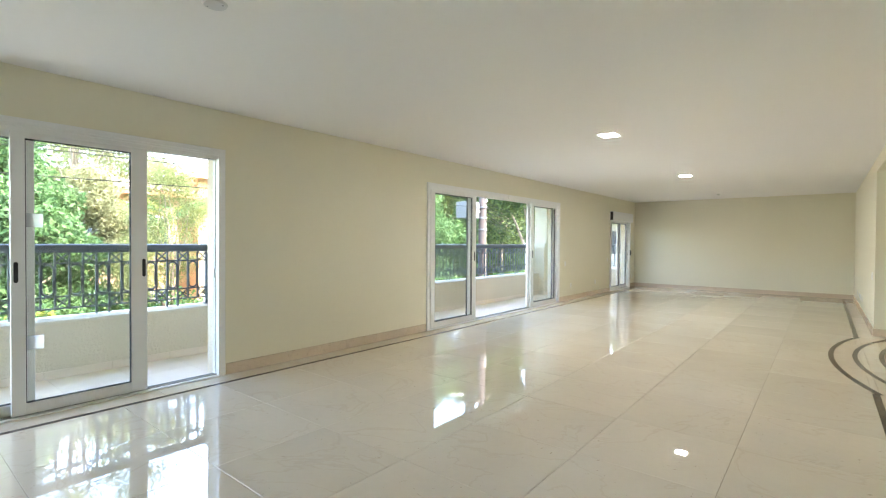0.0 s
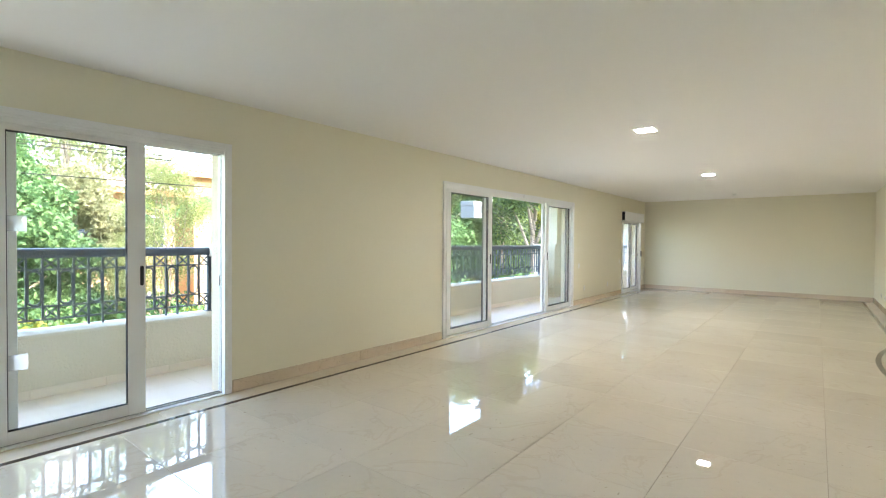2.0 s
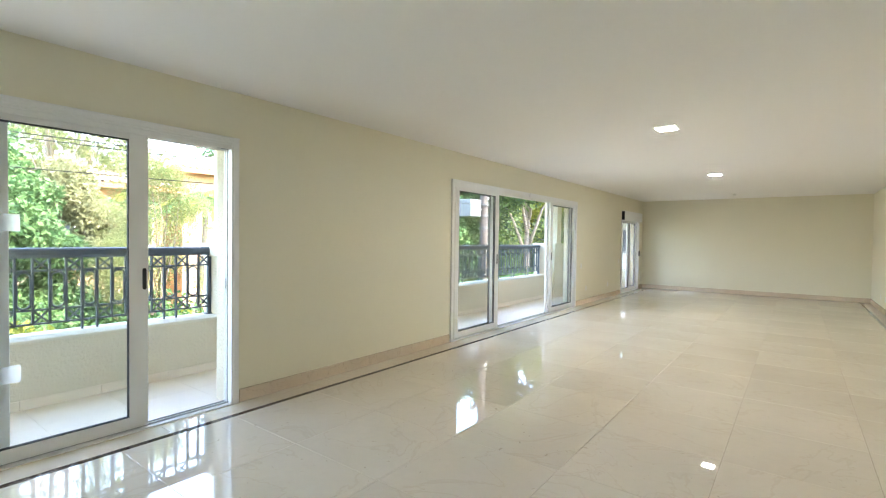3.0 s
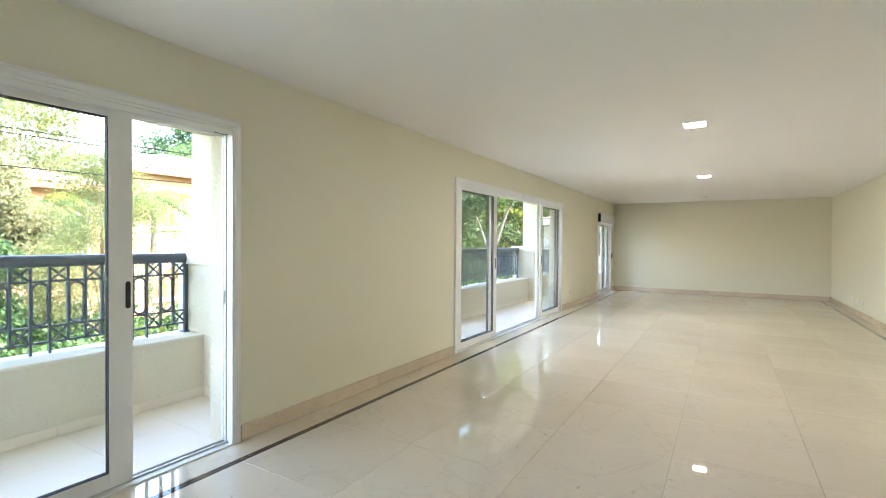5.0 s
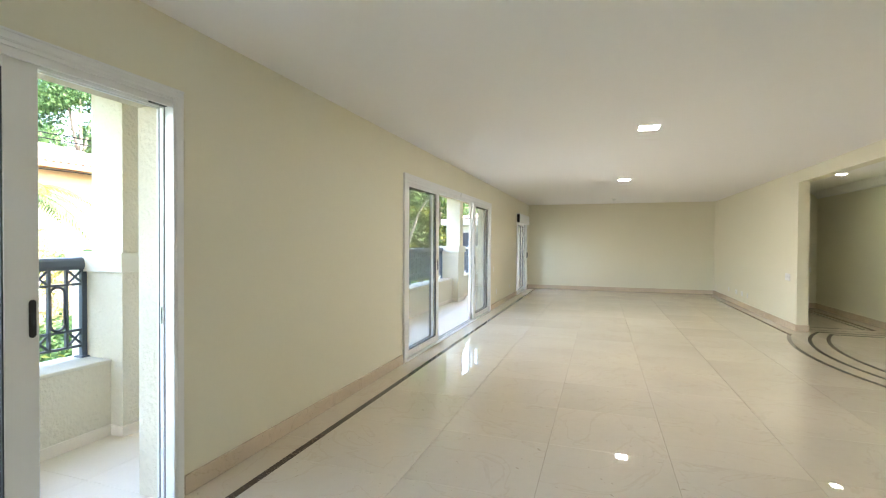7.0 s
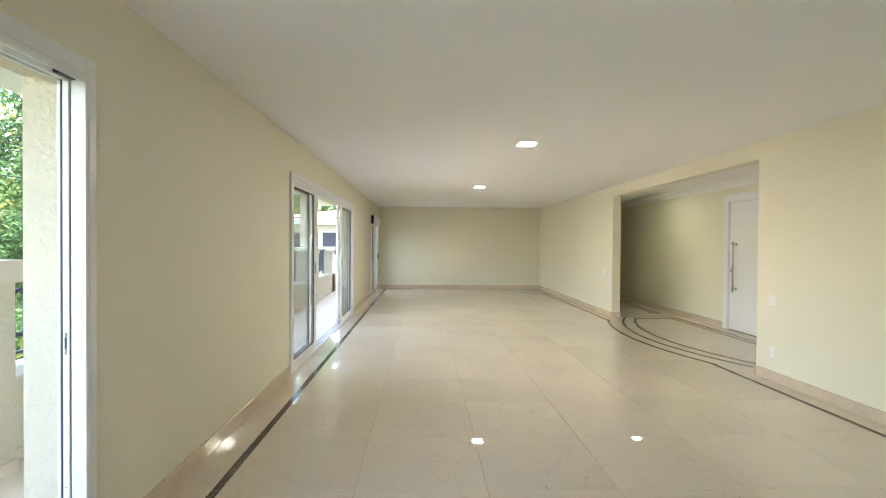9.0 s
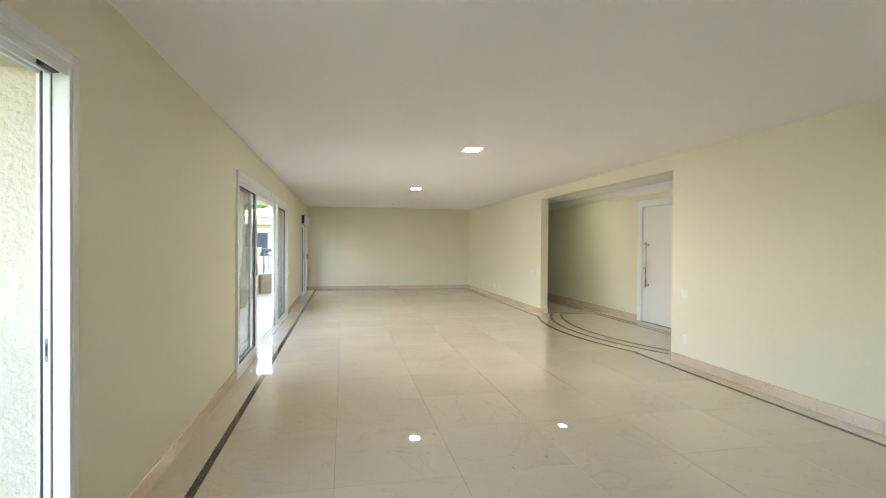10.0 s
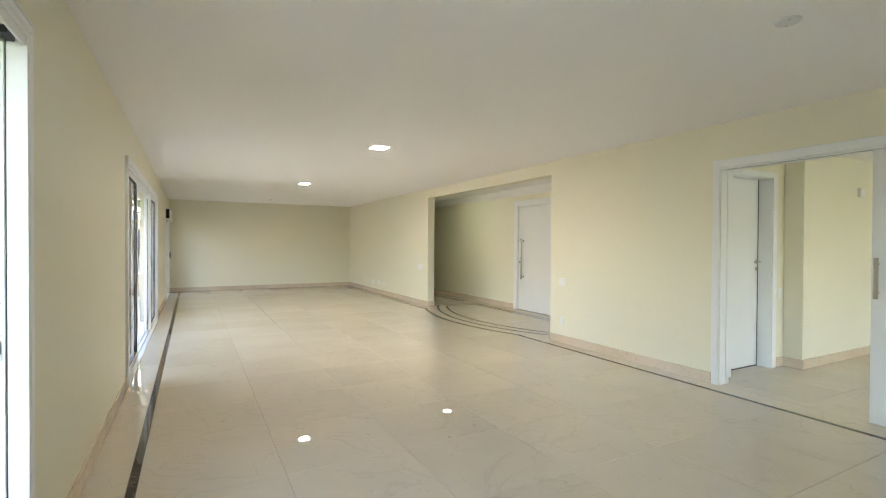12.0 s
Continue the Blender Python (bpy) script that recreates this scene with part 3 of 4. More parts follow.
pull_bar(entry, HX + 0.02, 8.385, 0.70, 1.60, -1, 0.016)
part("lock", tube([(HX + 0.02, 8.485, 1.075), (HX - 0.012, 8.485, 1.075)], 0.024, 18), M_CHROME, entry, "round steel lock cylinder")
part("upper_lock", tube([(HX + 0.02, 8.485, 1.565), (HX - 0.006, 8.485, 1.565)], 0.018, 18), M_CHROME, entry)

# hall end door
hall_door = thing("door_5", "closed white panel door at the end of the hall", "door", kind="structure", at=(1.35, HY, 0))
part("leaf", box(0.955, 1.745, HY + 0.04, HY + 0.075, 0.008, 2.115, bevel=0.003), M_LACQ, hall_door)
for a, b in ((0.84, 0.952), (1.748, 1.86)):
    part("casing", box(a, b, HY - 0.016, HY + 0.002, 0, 2.23, bevel=0.004), M_LACQ, hall_door)
part("casing_head", box(0.952, 1.748, HY - 0.016, HY + 0.002, 2.118, 2.23, bevel=0.004), M_LACQ, hall_door)
lever(hall_door, 1.68, HY + 0.04, 1.05, 0, -1, -1)

# inner door of the side room
IX0, IX1, IY, IZ = 1.08, 1.905, 3.09, 2.29
inner = thing("door_6", "closed white door with a steel lever handle", "door", kind="structure", at=(1.49, IY, 0))
part("leaf", box(IX0 + 0.010, IX1 - 0.013, 3.245, 3.283, 0.012, IZ - 0.010, bevel=0.003), M_LACQ, inner)
# next two: black strips put in as the shade of the leaf's gaps
part("threshold", box(IX0 + 0.002, IX1 - 0.002, 3.241, 3.285, 0.0, 0.009), M_BLACK, inner, "black strip for the shaded gap under the leaf")
part("seal", box(IX1 - 0.012, IX1 - 0.008, 3.241, 3.28, 0.009, IZ - 0.008), M_RUBBER, inner, "dark line for the shaded gap along the leaf")
for a, b in ((IX0 - 0.085, IX0 + 0.002), (IX1 - 0.002, IX1 + 0.085)):
    part("casing", box(a, b, IY - 0.016, IY + 0.002, 0, IZ + 0.06, bevel=0.004), M_LACQ, inner)
part("casing_head", box(IX0 + 0.002, IX1 - 0.002, IY - 0.016, IY + 0.002, IZ - 0.002, IZ + 0.06, bevel=0.004), M_LACQ, inner)
for x, s in ((IX0, 1), (IX1, -1)):
    part("jamb", box(x - s * 0.002, x + s * 0.008, IY + 0.001, 3.245, 0, IZ), M_LACQ, inner)
part("jamb_head", box(IX0 + 0.008, IX1 - 0.008, IY + 0.001, 3.245, IZ - 0.008, IZ + 0.002), M_LACQ, inner)
lever(inner, 1.86, 3.245, 1.277, 0, -1, -1)

# sliding door between the living room and the side room
slide = thing("door_7", "white sliding door half drawn out of its wall pocket", "door", kind="structure", at=(RX, 1.73, 0))
sy0, sy1, _, sz = SLIDE
for a, b in ((sy0 - 0.072, sy0), (sy1, sy1 + 0.072)):
    part("casing", box(RX - 0.018, RX + 0.002, a, b, 0, sz + 0.085, bevel=0.004), M_LACQ, slide)
    part("casing_back", box(RO - 0.002, RO + 0.018, a, b, 0, sz + 0.085, bevel=0.004), M_LACQ, slide)
part("casing_head", box(RX - 0.018, RX + 0.002, sy0, sy1, sz, sz + 0.085, bevel=0.004), M_LACQ, slide)
for y, s in ((sy0, 1), (sy1, -1)):
    part("jamb", box(RX, 0.712, y, y + s * 0.012, 0, sz, bevel=0.002), M_LACQ, slide)
    part("jamb_back", box(0.768, RO, y, y + s * 0.012, 0, sz, bevel=0.002), M_LACQ, slide)
    part("pocket", box(0.712, 0.768, y, y + s * 0.006, 0, sz), M_LACQ, slide)
for a, b in ((RX, 0.712), (0.768, RO)):
    part("jamb_head", box(a, b, sy0 + 0.012, sy1 - 0.012, sz - 0.012, sz, bevel=0.002), M_LACQ, slide)
part("head_track", box(0.714, 0.766, sy0 + 0.012, sy1 - 0.012, sz - 0.006, sz), M_BLACK, slide)
leaf = part("sliding_leaf", box(0.720, 0.760, sy0 + 0.006, 1.73, 0.010, sz - 0.010, bevel=0.003), M_LACQ, slide)
bar = part("pull_bar", box(0.662, 0.680, 1.668, 1.698, 1.045, 1.38, bevel=0.003), M_CHROME, leaf, "flat brushed steel pull handle")
for z in (1.095, 1.33):
    part("standoff", tube([(0.720, 1.683, z), (0.678, 1.683, z)], 0.009, 12), M_CHROME, bar)

# side room window
side_win = thing("window_1", "white framed window lighting the side room", "window", kind="structure", at=(3.5, BY, 0))
for a, b in ((2.6, 2.66), (3.57, 3.63), (4.54, 4.6)):
    part("window_frame", box(a, b, BY - 0.13, BY - 0.07, 0.0, 2.3, bevel=0.003), M_WHITE, side_win)
for a, b in ((2.66, 3.57), (3.63, 4.54)):
    for c, d in ((0.0, 0.07), (2.23, 2.3)):
        part("window_rail", box(a, b, BY - 0.13, BY - 0.07, c, d, bevel=0.003), M_WHITE, side_win)
    p = part("pane", box(a - 0.003, b + 0.003, BY - 0.103, BY - 0.097, 0.067, 2.233), M_GLASS, side_win)
    p.visible_shadow = False


# ---- ceiling fittings ----
def ceiling_panel(x, y, z, material, label, size=0.215, drop=0.012):
    lamp = thing("ceiling_light", label, "ceiling light", "ceiling lights", at=(x, y, z))
    h, f = size / 2, 0.012
    for a in ((-h, -h + f, -h, h), (h - f, h, -h, h), (-h + f, h - f, -h, -h + f), (-h + f, h - f, h - f, h)):
        part("frame", box(x + a[0], x + a[1], y + a[2], y + a[3], z - drop, z, bevel=0.0015), M_WHITE, lamp)
    part("diffuser", box(x - h + f, x + h - f, y - h + f, y + h - f, z - drop * 0.75, z - 0.001), material, lamp, "glowing white diffuser")
    return lamp


ceiling_panel(-2.053, 5.885, H, M_LED, "square recessed white led panel, lit, in the living room ceiling")
ceiling_panel(-2.112, 10.28, H, M_LED, "square recessed white led panel, lit, in the living room ceiling")
ceiling_panel(1.38, 10.24, HC, M_LED_HALL, "square led panel, lit, flush in the entrance hall ceiling", size=0.17, drop=0.004)
for cx, cy in ((-2.672, 1.324), (-1.265, 1.415)):
    plate = thing("ceiling_cover", "round flat white blanking cover screwed to the ceiling", "cover plate", "ceiling covers", at=(cx, cy, H))
    bm = bmesh.new()
    bmesh.ops.create_cone(bm, cap_ends=True, segments=40, radius1=0.060, radius2=0.068, depth=0.012)
    bmesh.ops.translate(bm, verts=bm.verts, vec=(cx, cy, H - 0.006))
    part("disc", bm, M_COVER, plate)
    for a in (0.6, 0.6 + math.pi):
        part("screw", tube([(cx + 0.046 * math.cos(a), cy + 0.046 * math.sin(a), H - 0.0105), (cx + 0.046 * math.cos(a), cy + 0.046 * math.sin(a), H - 0.0145)], 0.005, 10), M_GREYAL, plate)
sp = thing("sprinkler", "small round white ceiling detector", "detector", at=(-2.2, 14.6, H))
part("body", disc(-2.2, 14.6, H - 0.03, H, 0.045, 20, 0.0), M_PLATE, sp)
part("cap", disc(-2.2, 14.6, H - 0.045, H - 0.03, 0.025, 16, 0.0), M_PLATE, sp)


# ---- switches and sockets ----
def plate_on_x(x, side, y, z, w, h, kind, label, gangs=1):
    """A wall plate on the face x that stands out to side."""
    ob = thing(kind, label, "switch" if "switch" in kind else "socket", at=(x, y, z))
    part("plate", box(x, x + side * 0.008, y - w / 2, y + w / 2, z - h / 2, z + h / 2, bevel=0.0025), M_PLATE, ob)
    for g in range(gangs):
        gy = y + (g - (gangs - 1) / 2) * w / gangs
        if "switch" in kind:
            part("rocker", box(x + side * 0.006, x + side * 0.0115, gy - 0.011, gy + 0.011, z - 0.022, z + 0.022, bevel=0.002), M_WHITE, ob)
        else:
            part("insert", box(x + side * 0.006, x + side * 0.0095, gy - 0.019, gy + 0.019, z - 0.013, z + 0.013, bevel=0.002), M_WHITE, ob)
            for d in (-0.008, 0.008):
                part("hole", tube([(x + side * 0.009, gy + d, z), (x + side * 0.0102, gy + d, z)], 0.0025, 8), M_BLACK, ob)
    return ob


plate_on_x(RX, -1, 5.345, 0.912, 0.125, 0.115, "light_switch", "square white light switch on the cream wall")
plate_on_x(RX, -1, 5.335, 0.327, 0.075, 0.115, "wall_socket", "white power socket low on the cream wall")
plate_on_x(RX, -1, 10.32, 0.908, 0.23, 0.125, "light_switch", "wide white multiple light switch beside the hall opening", 3)
for y, w, g in ((14.39, 0.075, 1), (13.68, 0.16, 2), (13.19, 0.16, 2), (12.75, 0.075, 1)):
    plate_on_x(RX, -1, y, 0.315, w, 0.11, "wall_socket", "white power socket low on the cream wall", g)
plate_on_x(WX, 1, 10.78, 0.90, 0.075, 0.115, "light_switch", "white light switch beside the balcony door")
plate_on_x(WX, 1, 11.12, 0.36, 0.075, 0.115, "wall_socket", "white power socket between the balcony doors")
plate_on_x(WX, 1, 12.72, 0.35, 0.075, 0.115, "wall_socket", "white power socket between the balcony doors")
plate_on_x(WX, 1, 13.65, 0.93, 0.075, 0.115, "light_switch", "white light switch beside the shutter door")
plate_on_x(WX, 1, 15.88, 0.34, 0.075, 0.115, "wall_socket", "white power socket by the end wall")
th = thing("wall_box", "small white box high on the side room wall", "wall box", at=(3.6, 2.88, 2.18))
part("cover", box(3.53, 3.67, 2.852, 2.88, 2.13, 2.24, bevel=0.005), M_PLATE, th)
part("lid", box(3.54, 3.66, 2.848, 2.854, 2.14, 2.23, bevel=0.002), M_WHITE, th)
sw = thing("light_switch", "white switch beside the side room door", "switch", at=(2.08, 3.09, 0.9))
part("plate", box(2.04, 2.115, 3.082, 3.09, 0.84, 0.955, bevel=0.0025), M_PLATE, sw)
part("rocker", box(2.065, 2.09, 3.078, 3.084, 0.875, 0.92, bevel=0.002), M_WHITE, sw)
sw = thing("light_switch", "white switch on the hall end wall", "switch", at=(2.12, HY, 0.9))
part("plate", box(2.08, 2.16, HY - 0.008, HY, 0.84, 0.955, bevel=0.0025), M_PLATE, sw)
part("rocker", box(2.108, 2.132, HY - 0.012, HY - 0.006, 0.875, 0.92, bevel=0.002), M_WHITE, sw)


# ---- balcony ----
PX0, PX1 = -6.62, -6.22        # parapet
PT = 0.555
BE = 15.8                       # balcony's far end
PIERS = ((3.03, 3.52), (12.08, 12.65))
solid("balcony_slab", box(-6.62, WO, BY - 0.6, BE + 0.3, -0.3, BAL - 0.004), M_BFLOOR, "concrete balcony slab", "slab", "structure")
for a, b in ((BY - 0.3, 3.03), (3.52, 12.08), (12.65, BE + 0.3)):
    par = thing("parapet", "low textured cream parapet wall of the balcony", "parapet", "parapet lengths", "structure", at=(PX0, a, 0))
    part("wall", box(PX0 + 0.02, PX1, a, b, -0.3, PT - 0.03), M_PLASTER, par)
    part("coping", box(PX0, PX1 + 0.012, a, b, PT - 0.03, PT, bevel=0.008, segs=2), M_PLASTER_TOP, par, "smooth pale coping")
end_par = thing("parapet", "low cream parapet closing the balcony's end", "parapet", "parapet lengths", "structure", at=(-5.7, BE, 0))
part("wall", box(PX1, WO, BE, BE + 0.3, -0.3, PT - 0.03), M_PLASTER, end_par)
part("coping", box(PX1 + 0.012, WO, BE - 0.012, BE + 0.3, PT - 0.03, PT, bevel=0.008, segs=2), M_PLASTER_TOP, end_par)
for ya, yb, px, ua, ub in ((3.03, 3.52, -6.09, 3.035, 3.31), (12.08, 12.65, -6.06, 12.22, 12.50), (15.35, 15.65, -6.22, 0.0, 0.0)):
    pier = thing("pier", "cream textured pier with a stone band at handrail height", "pier", "balcony piers", "structure", at=(-6.3, (ya + yb) / 2, 0))
    low = yb > 15
    part("lower_shaft", box(-6.66, px, ya, yb, -0.3, 1.245), M_PLASTER, pier)
    part("band", box(-6.69, px + 0.03, ya - 0.03, yb + 0.03, 1.245, 1.40, bevel=0.006, segs=2), M_PLASTER_TOP, pier, "smooth projecting band")
    if not low:
        part("upper_shaft", box(-6.43, px, ua, ub, 1.40, 2.70), M_PLASTER, pier)
        part("capital", box(-6.46, px + 0.03, ua - 0.03, ub + 0.03, 2.70, 2.76, bevel=0.01, segs=2), M_PLASTER_TOP, pier)
solid("balcony_ceiling", box(-6.70, WO, BY - 0.6, BE + 0.3, 2.76, H + 0.1), M_CEIL, "white painted balcony soffit", "ceiling", "structure")
balc_base = thing("balcony_baseboard", "beige stone skirting along the balcony parapet", "baseboard", kind="structure")
for a, b in ((BY, 3.03), (3.52, 12.08), (12.65, 15.35)):
    n = round((b - a) / 0.6)
    for i in range(n):
        part("skirting_stone", box(PX1, PX1 + 0.012, a + (b - a) * i / n + 0.001, a + (b - a) * (i + 1) / n - 0.001, BAL, BAL + 0.085, bevel=0.002), M_BFLOOR, balc_base)
for (ya, yb), px in zip(PIERS, (-6.09, -6.06)):
    part("skirting_stone", box(px, px + 0.012, ya - 0.012, yb + 0.012, BAL, BAL + 0.085, bevel=0.002), M_BFLOOR, balc_base)
    part("skirting_stone", box(PX1 + 0.012, px, ya - 0.012, ya, BAL, BAL + 0.085, bevel=0.002), M_BFLOOR, balc_base)
    part("skirting_stone", box(PX1 + 0.012, px, yb, yb + 0.012, BAL, BAL + 0.085, bevel=0.002), M_BFLOOR, balc_base)


def balustrade(y0, y1, x=-6.50):
    """Iron railing between y0 and y1: handrail, bars, crosses and long rings."""
    rail = thing("balcony_railing", "blue-grey painted wrought iron railing with crosses and long rings", "railing", "balcony railings", at=(x, y0, PT))
    n = max(2, round((y1 - y0) / 0.1265))
    n -= (n + 1) % 2
    s = (y1 - y0) / n
    zr, za, zb, zc = 1.264, 1.145, 0.778, 0.648
    # moulded handrail
    prof = [(-0.030, 1.262), (-0.040, 1.292), (-0.036, 1.333), (-0.022, 1.353), (0.0, 1.36), (0.022, 1.353), (0.036, 1.333), (0.040, 1.292), (0.030, 1.262)]
    bm = bmesh.new()
    ends = [[bm.verts.new((x + px, y, pz)) for px, pz in prof] for y in (y0 - 0.03, y1 + 0.03)]
    for i in range(len(prof)):
        j = (i + 1) % len(prof)
        bm.faces.new((ends[0][i], ends[0][j], ends[1][j], ends[1][i]))
    bm.faces.new(ends[0])
    bm.faces.new(list(reversed(ends[1])))
    part("handrail", bm, M_IRON, rail)
    for z in (za, zb, zc):
        part("horizontal_bar", box(x - 0.012, x + 0.012, y0, y1, z - 0.009, z + 0.009, bevel=0.002), M_IRON, rail)
    for i in range(n + 1):
        y = y0 + i * s
        if i in (0, n):
            part("end_post", box(x - 0.02, x + 0.02, y - 0.02, y + 0.02, PT, zr, bevel=0.003), M_IRON, rail)
            part("base_plate", box(x - 0.045, x + 0.045, y - 0.045, y + 0.045, PT, PT + 0.012, bevel=0.003), M_IRON, rail)
            continue
        long_one = i % 6 in (1, 2)
        part("upright", box(x - 0.016, x + 0.016, y - 0.009, y + 0.009, PT if long_one else zc, zr, bevel=0.0015), M_IRON, rail)
    ring_me = cross_me = None
    for i in range(n):
        y = y0 + (i + 0.5) * s
        if i % 2:
            if ring_me is None:
                r, zm0, zm1 = s / 2 - 0.011, zb + 0.015, za - 0.015
                pts = [(0, r * math.cos(a), zm1 - r + r * math.sin(a)) for a in [math.pi * k / 10 for k in range(11)]]
                pts += [(0, r * math.cos(a), zm0 + r + r * math.sin(a)) for a in [math.pi + math.pi * k / 10 for k in range(11)]]
                ring_me = mesh_of("ring", tube(pts, 0.0105, 8, closed=True), M_IRON, True)
            ob = new("ring", ring_me)
        else:
            if cross_me is None:
                cross_me = []
                for lo, hi in ((zc, zb), (za, zr)):
                    bm = bmesh.new()
                    add_tube(bm, [(0, -s / 2, lo), (0, s / 2, hi)], 0.0092, 6)
                    add_tube(bm, [(0.002, -s / 2, hi), (0.002, s / 2, lo)], 0.0092, 6)
                    cross_me.append(mesh_of("cross", bm, M_IRON))
            low = new("cross", cross_me[0])
            low.parent = rail
            low.matrix_parent_inverse = rail.matrix_world.inverted()
            low.location = (x, y, 0)
            ob = new("cross", cross_me[1])
        ob.parent = rail
        ob.matrix_parent_inverse = rail.matrix_world.inverted()
        ob.location = (x, y, 0)
    for y in (y0, y1):
        sgn = -1 if y == y0 else 1
        part("wall_stay", tube([(x, y, 1.12), (x, y + sgn * 0.075, 1.12)], 0.006, 8), M_IRON, rail)
        part("stay_knob", tube([(x, y + sgn * 0.068, 1.12), (x, y + sgn * 0.092, 1.12)], 0.013, 10), M_IRON, rail)
    return rail


balustrade(BY + 0.1, 3.01)
balustrade(3.60, 12.02)
balustrade(12.73, 15.26)
end_rail = balustrade(20.0, 21.02)
end_rail.matrix_basis = pose(-6.16, BE + 0.15, PT, 0, 0, -90)


# ---- outdoors ----
GZ = -3.9
solid("ground", box(-400, 400, -400, 400, GZ - 0.3, GZ), M_SOIL, "garden ground and grass below the balcony", "ground", "structure")
solid("building_facade_lower", box(-6.6, 6.2, BY - 0.6, FY + 0.6, GZ, -0.31), M_PLASTER, "cream lower storey below the flat", "wall", "structure")


def leaves(name, centres, count, size, material, parent, seed, droop=0.3, aspect=0.5, shell=0.55):
    """A crown of many single leaves scattered through overlapping clumps."""
    rng = np.random.default_rng(seed)
    c = np.array([p[:3] for p in centres])
    r = np.array([p[3] for p in centres])
    w = r ** 2 / (r ** 2).sum()
    k = rng.choice(len(c), count, p=w)
    d = rng.normal(size=(count, 3))
    d /= np.linalg.norm(d, axis=1)[:, None]
    rad = r[k] * (shell + (1 - shell) * rng.random(count) ** 0.6) * (0.85 + 0.3 * rng.random(count))
    p = c[k] + d * rad[:, None] * np.array([1, 1, 0.8])
    u = rng.normal(size=(count, 3))
    u[:, 2] -= droop
    u /= np.linalg.norm(u, axis=1)[:, None]
    nrm = d * 0.8 + rng.normal(size=(count, 3)) * 0.6 + np.array([0, 0, 0.5])
    v = np.cross(nrm, u)
    v /= np.linalg.norm(v, axis=1)[:, None] + 1e-9
    nn = np.cross(u, v)
    L = size * (0.6 + 0.8 * rng.random(count))[:, None]
    W = L * aspect * 0.5
    verts = np.stack([p, p + u * L * 0.5 + v * W + nn * L * 0.08, p + u * L, p + u * L * 0.5 - v * W + nn * L * 0.08], 1).reshape(-1, 3)
    idx = np.arange(count * 4).reshape(-1, 4)
    faces = np.concatenate([idx[:, [0, 1, 2]], idx[:, [0, 2, 3]]])
    me = bpy.data.meshes.new(name)
    me.from_pydata(verts.tolist(), [], faces.tolist())
    me.materials.append(material)
    ob = new(name, me)
    if parent is not None:
        ob.parent = parent
        ob.matrix_parent_inverse = parent.matrix_world.inverted()
    return ob


def tree(name, label, base, height, spread, clumps, count, size, material, seed, bark=M_BARK, trunk_r=0.14, crown_from=0.4, aspect=0.5, clump_r=0.8, limbs=7, shell=0.5):
    """Tapered trunk, forking limbs and a crown of leaf clumps."""
    rng = random.Random(seed)
    bx, by, bz = base
    ob = thing(name, label, "tree", at=base)
    top = Vector((bx + rng.uniform(-0.3, 0.3), by + rng.uniform(-0.3, 0.3), bz + height * 0.8))
    pts, rad = [], []
    for i in range(9):
        f = i / 8
        pts.append(Vector(base).lerp(top, f) + Vector((rng.uniform(-0.1, 0.1), rng.uniform(-0.1, 0.1), 0)) * (1 if 0 < i else 0))
        rad.append(trunk_r * (1 - 0.8 * f))
    part("trunk", tube(pts, rad, 10), bark, ob, smooth=True)
    centres = []
    for k in range(clumps):
        f = crown_from + (1 - crown_from) * (k + rng.random()) / clumps
        a = rng.uniform(0, 2 * math.pi)
        reach = spread * math.sin(math.pi * min(0.97, 0.25 + 0.72 * (f - crown_from) / (1 - crown_from))) * rng.uniform(0.35, 1.0)
        c = Vector((bx + reach * math.cos(a), by + reach * math.sin(a), bz + height * f))
        centres.append((*c, clump_r * rng.uniform(0.65, 1.25)))
        if k % max(1, clumps // limbs) == 0:
            start = Vector(base).lerp(top, max(0.25, f * 0.75))
            mid = start.lerp(c, 0.5) + Vector((rng.uniform(-0.2, 0.2), rng.uniform(-0.2, 0.2), 0.15 * height * 0.2))
            r0 = trunk_r * 0.45
            part("limb", tube([start, start.lerp(mid, 0.6), mid, c], [r0, r0 * 0.75, r0 * 0.55, r0 * 0.15], 7), bark, ob, smooth=True)
    leaves("crown", centres, count, size, material, ob, seed, aspect=aspect, shell=shell)
    return ob


tree("broadleaf_tree", "bright green broadleaf tree close to the balcony", (-12.4, 1.6, GZ), 7.4, 1.85, 38, 48000, 0.105, M_LEAF_A, 3, clump_r=0.62, crown_from=0.3, aspect=0.6, shell=0.3)
tree("broadleaf_tree", "bright green broadleaf tree across the street", (-13.6, -0.6, GZ), 8.8, 2.0, 30, 30000, 0.12, M_LEAF_A, 5, clump_r=0.75, crown_from=0.25, aspect=0.6, shell=0.3)
tree("olive_leaved_tree", "dense olive-green tree behind the broadleaf tree", (-14.9, 3.8, GZ), 6.9, 1.5, 36, 30000, 0.10, M_LEAF_B, 7, clump_r=0.5, crown_from=0.3, aspect=0.5, shell=0.25)
tree("tall_tree", "tall open tree with bare spreading limbs", (-19.0, 4.5, GZ), 12.6, 3.1, 46, 15000, 0.11, M_LEAF_E, 9, clump_r=0.75, crown_from=0.6, trunk_r=0.09, aspect=0.45, shell=0.05, limbs=10)
tree("tall_tree", "tall green tree far behind the houses", (-32.0, -1.5, GZ), 14.5, 4.0, 30, 12000, 0.22, M_LEAF_A, 11, clump_r=1.2, crown_from=0.35, trunk_r=0.3, shell=0.3)
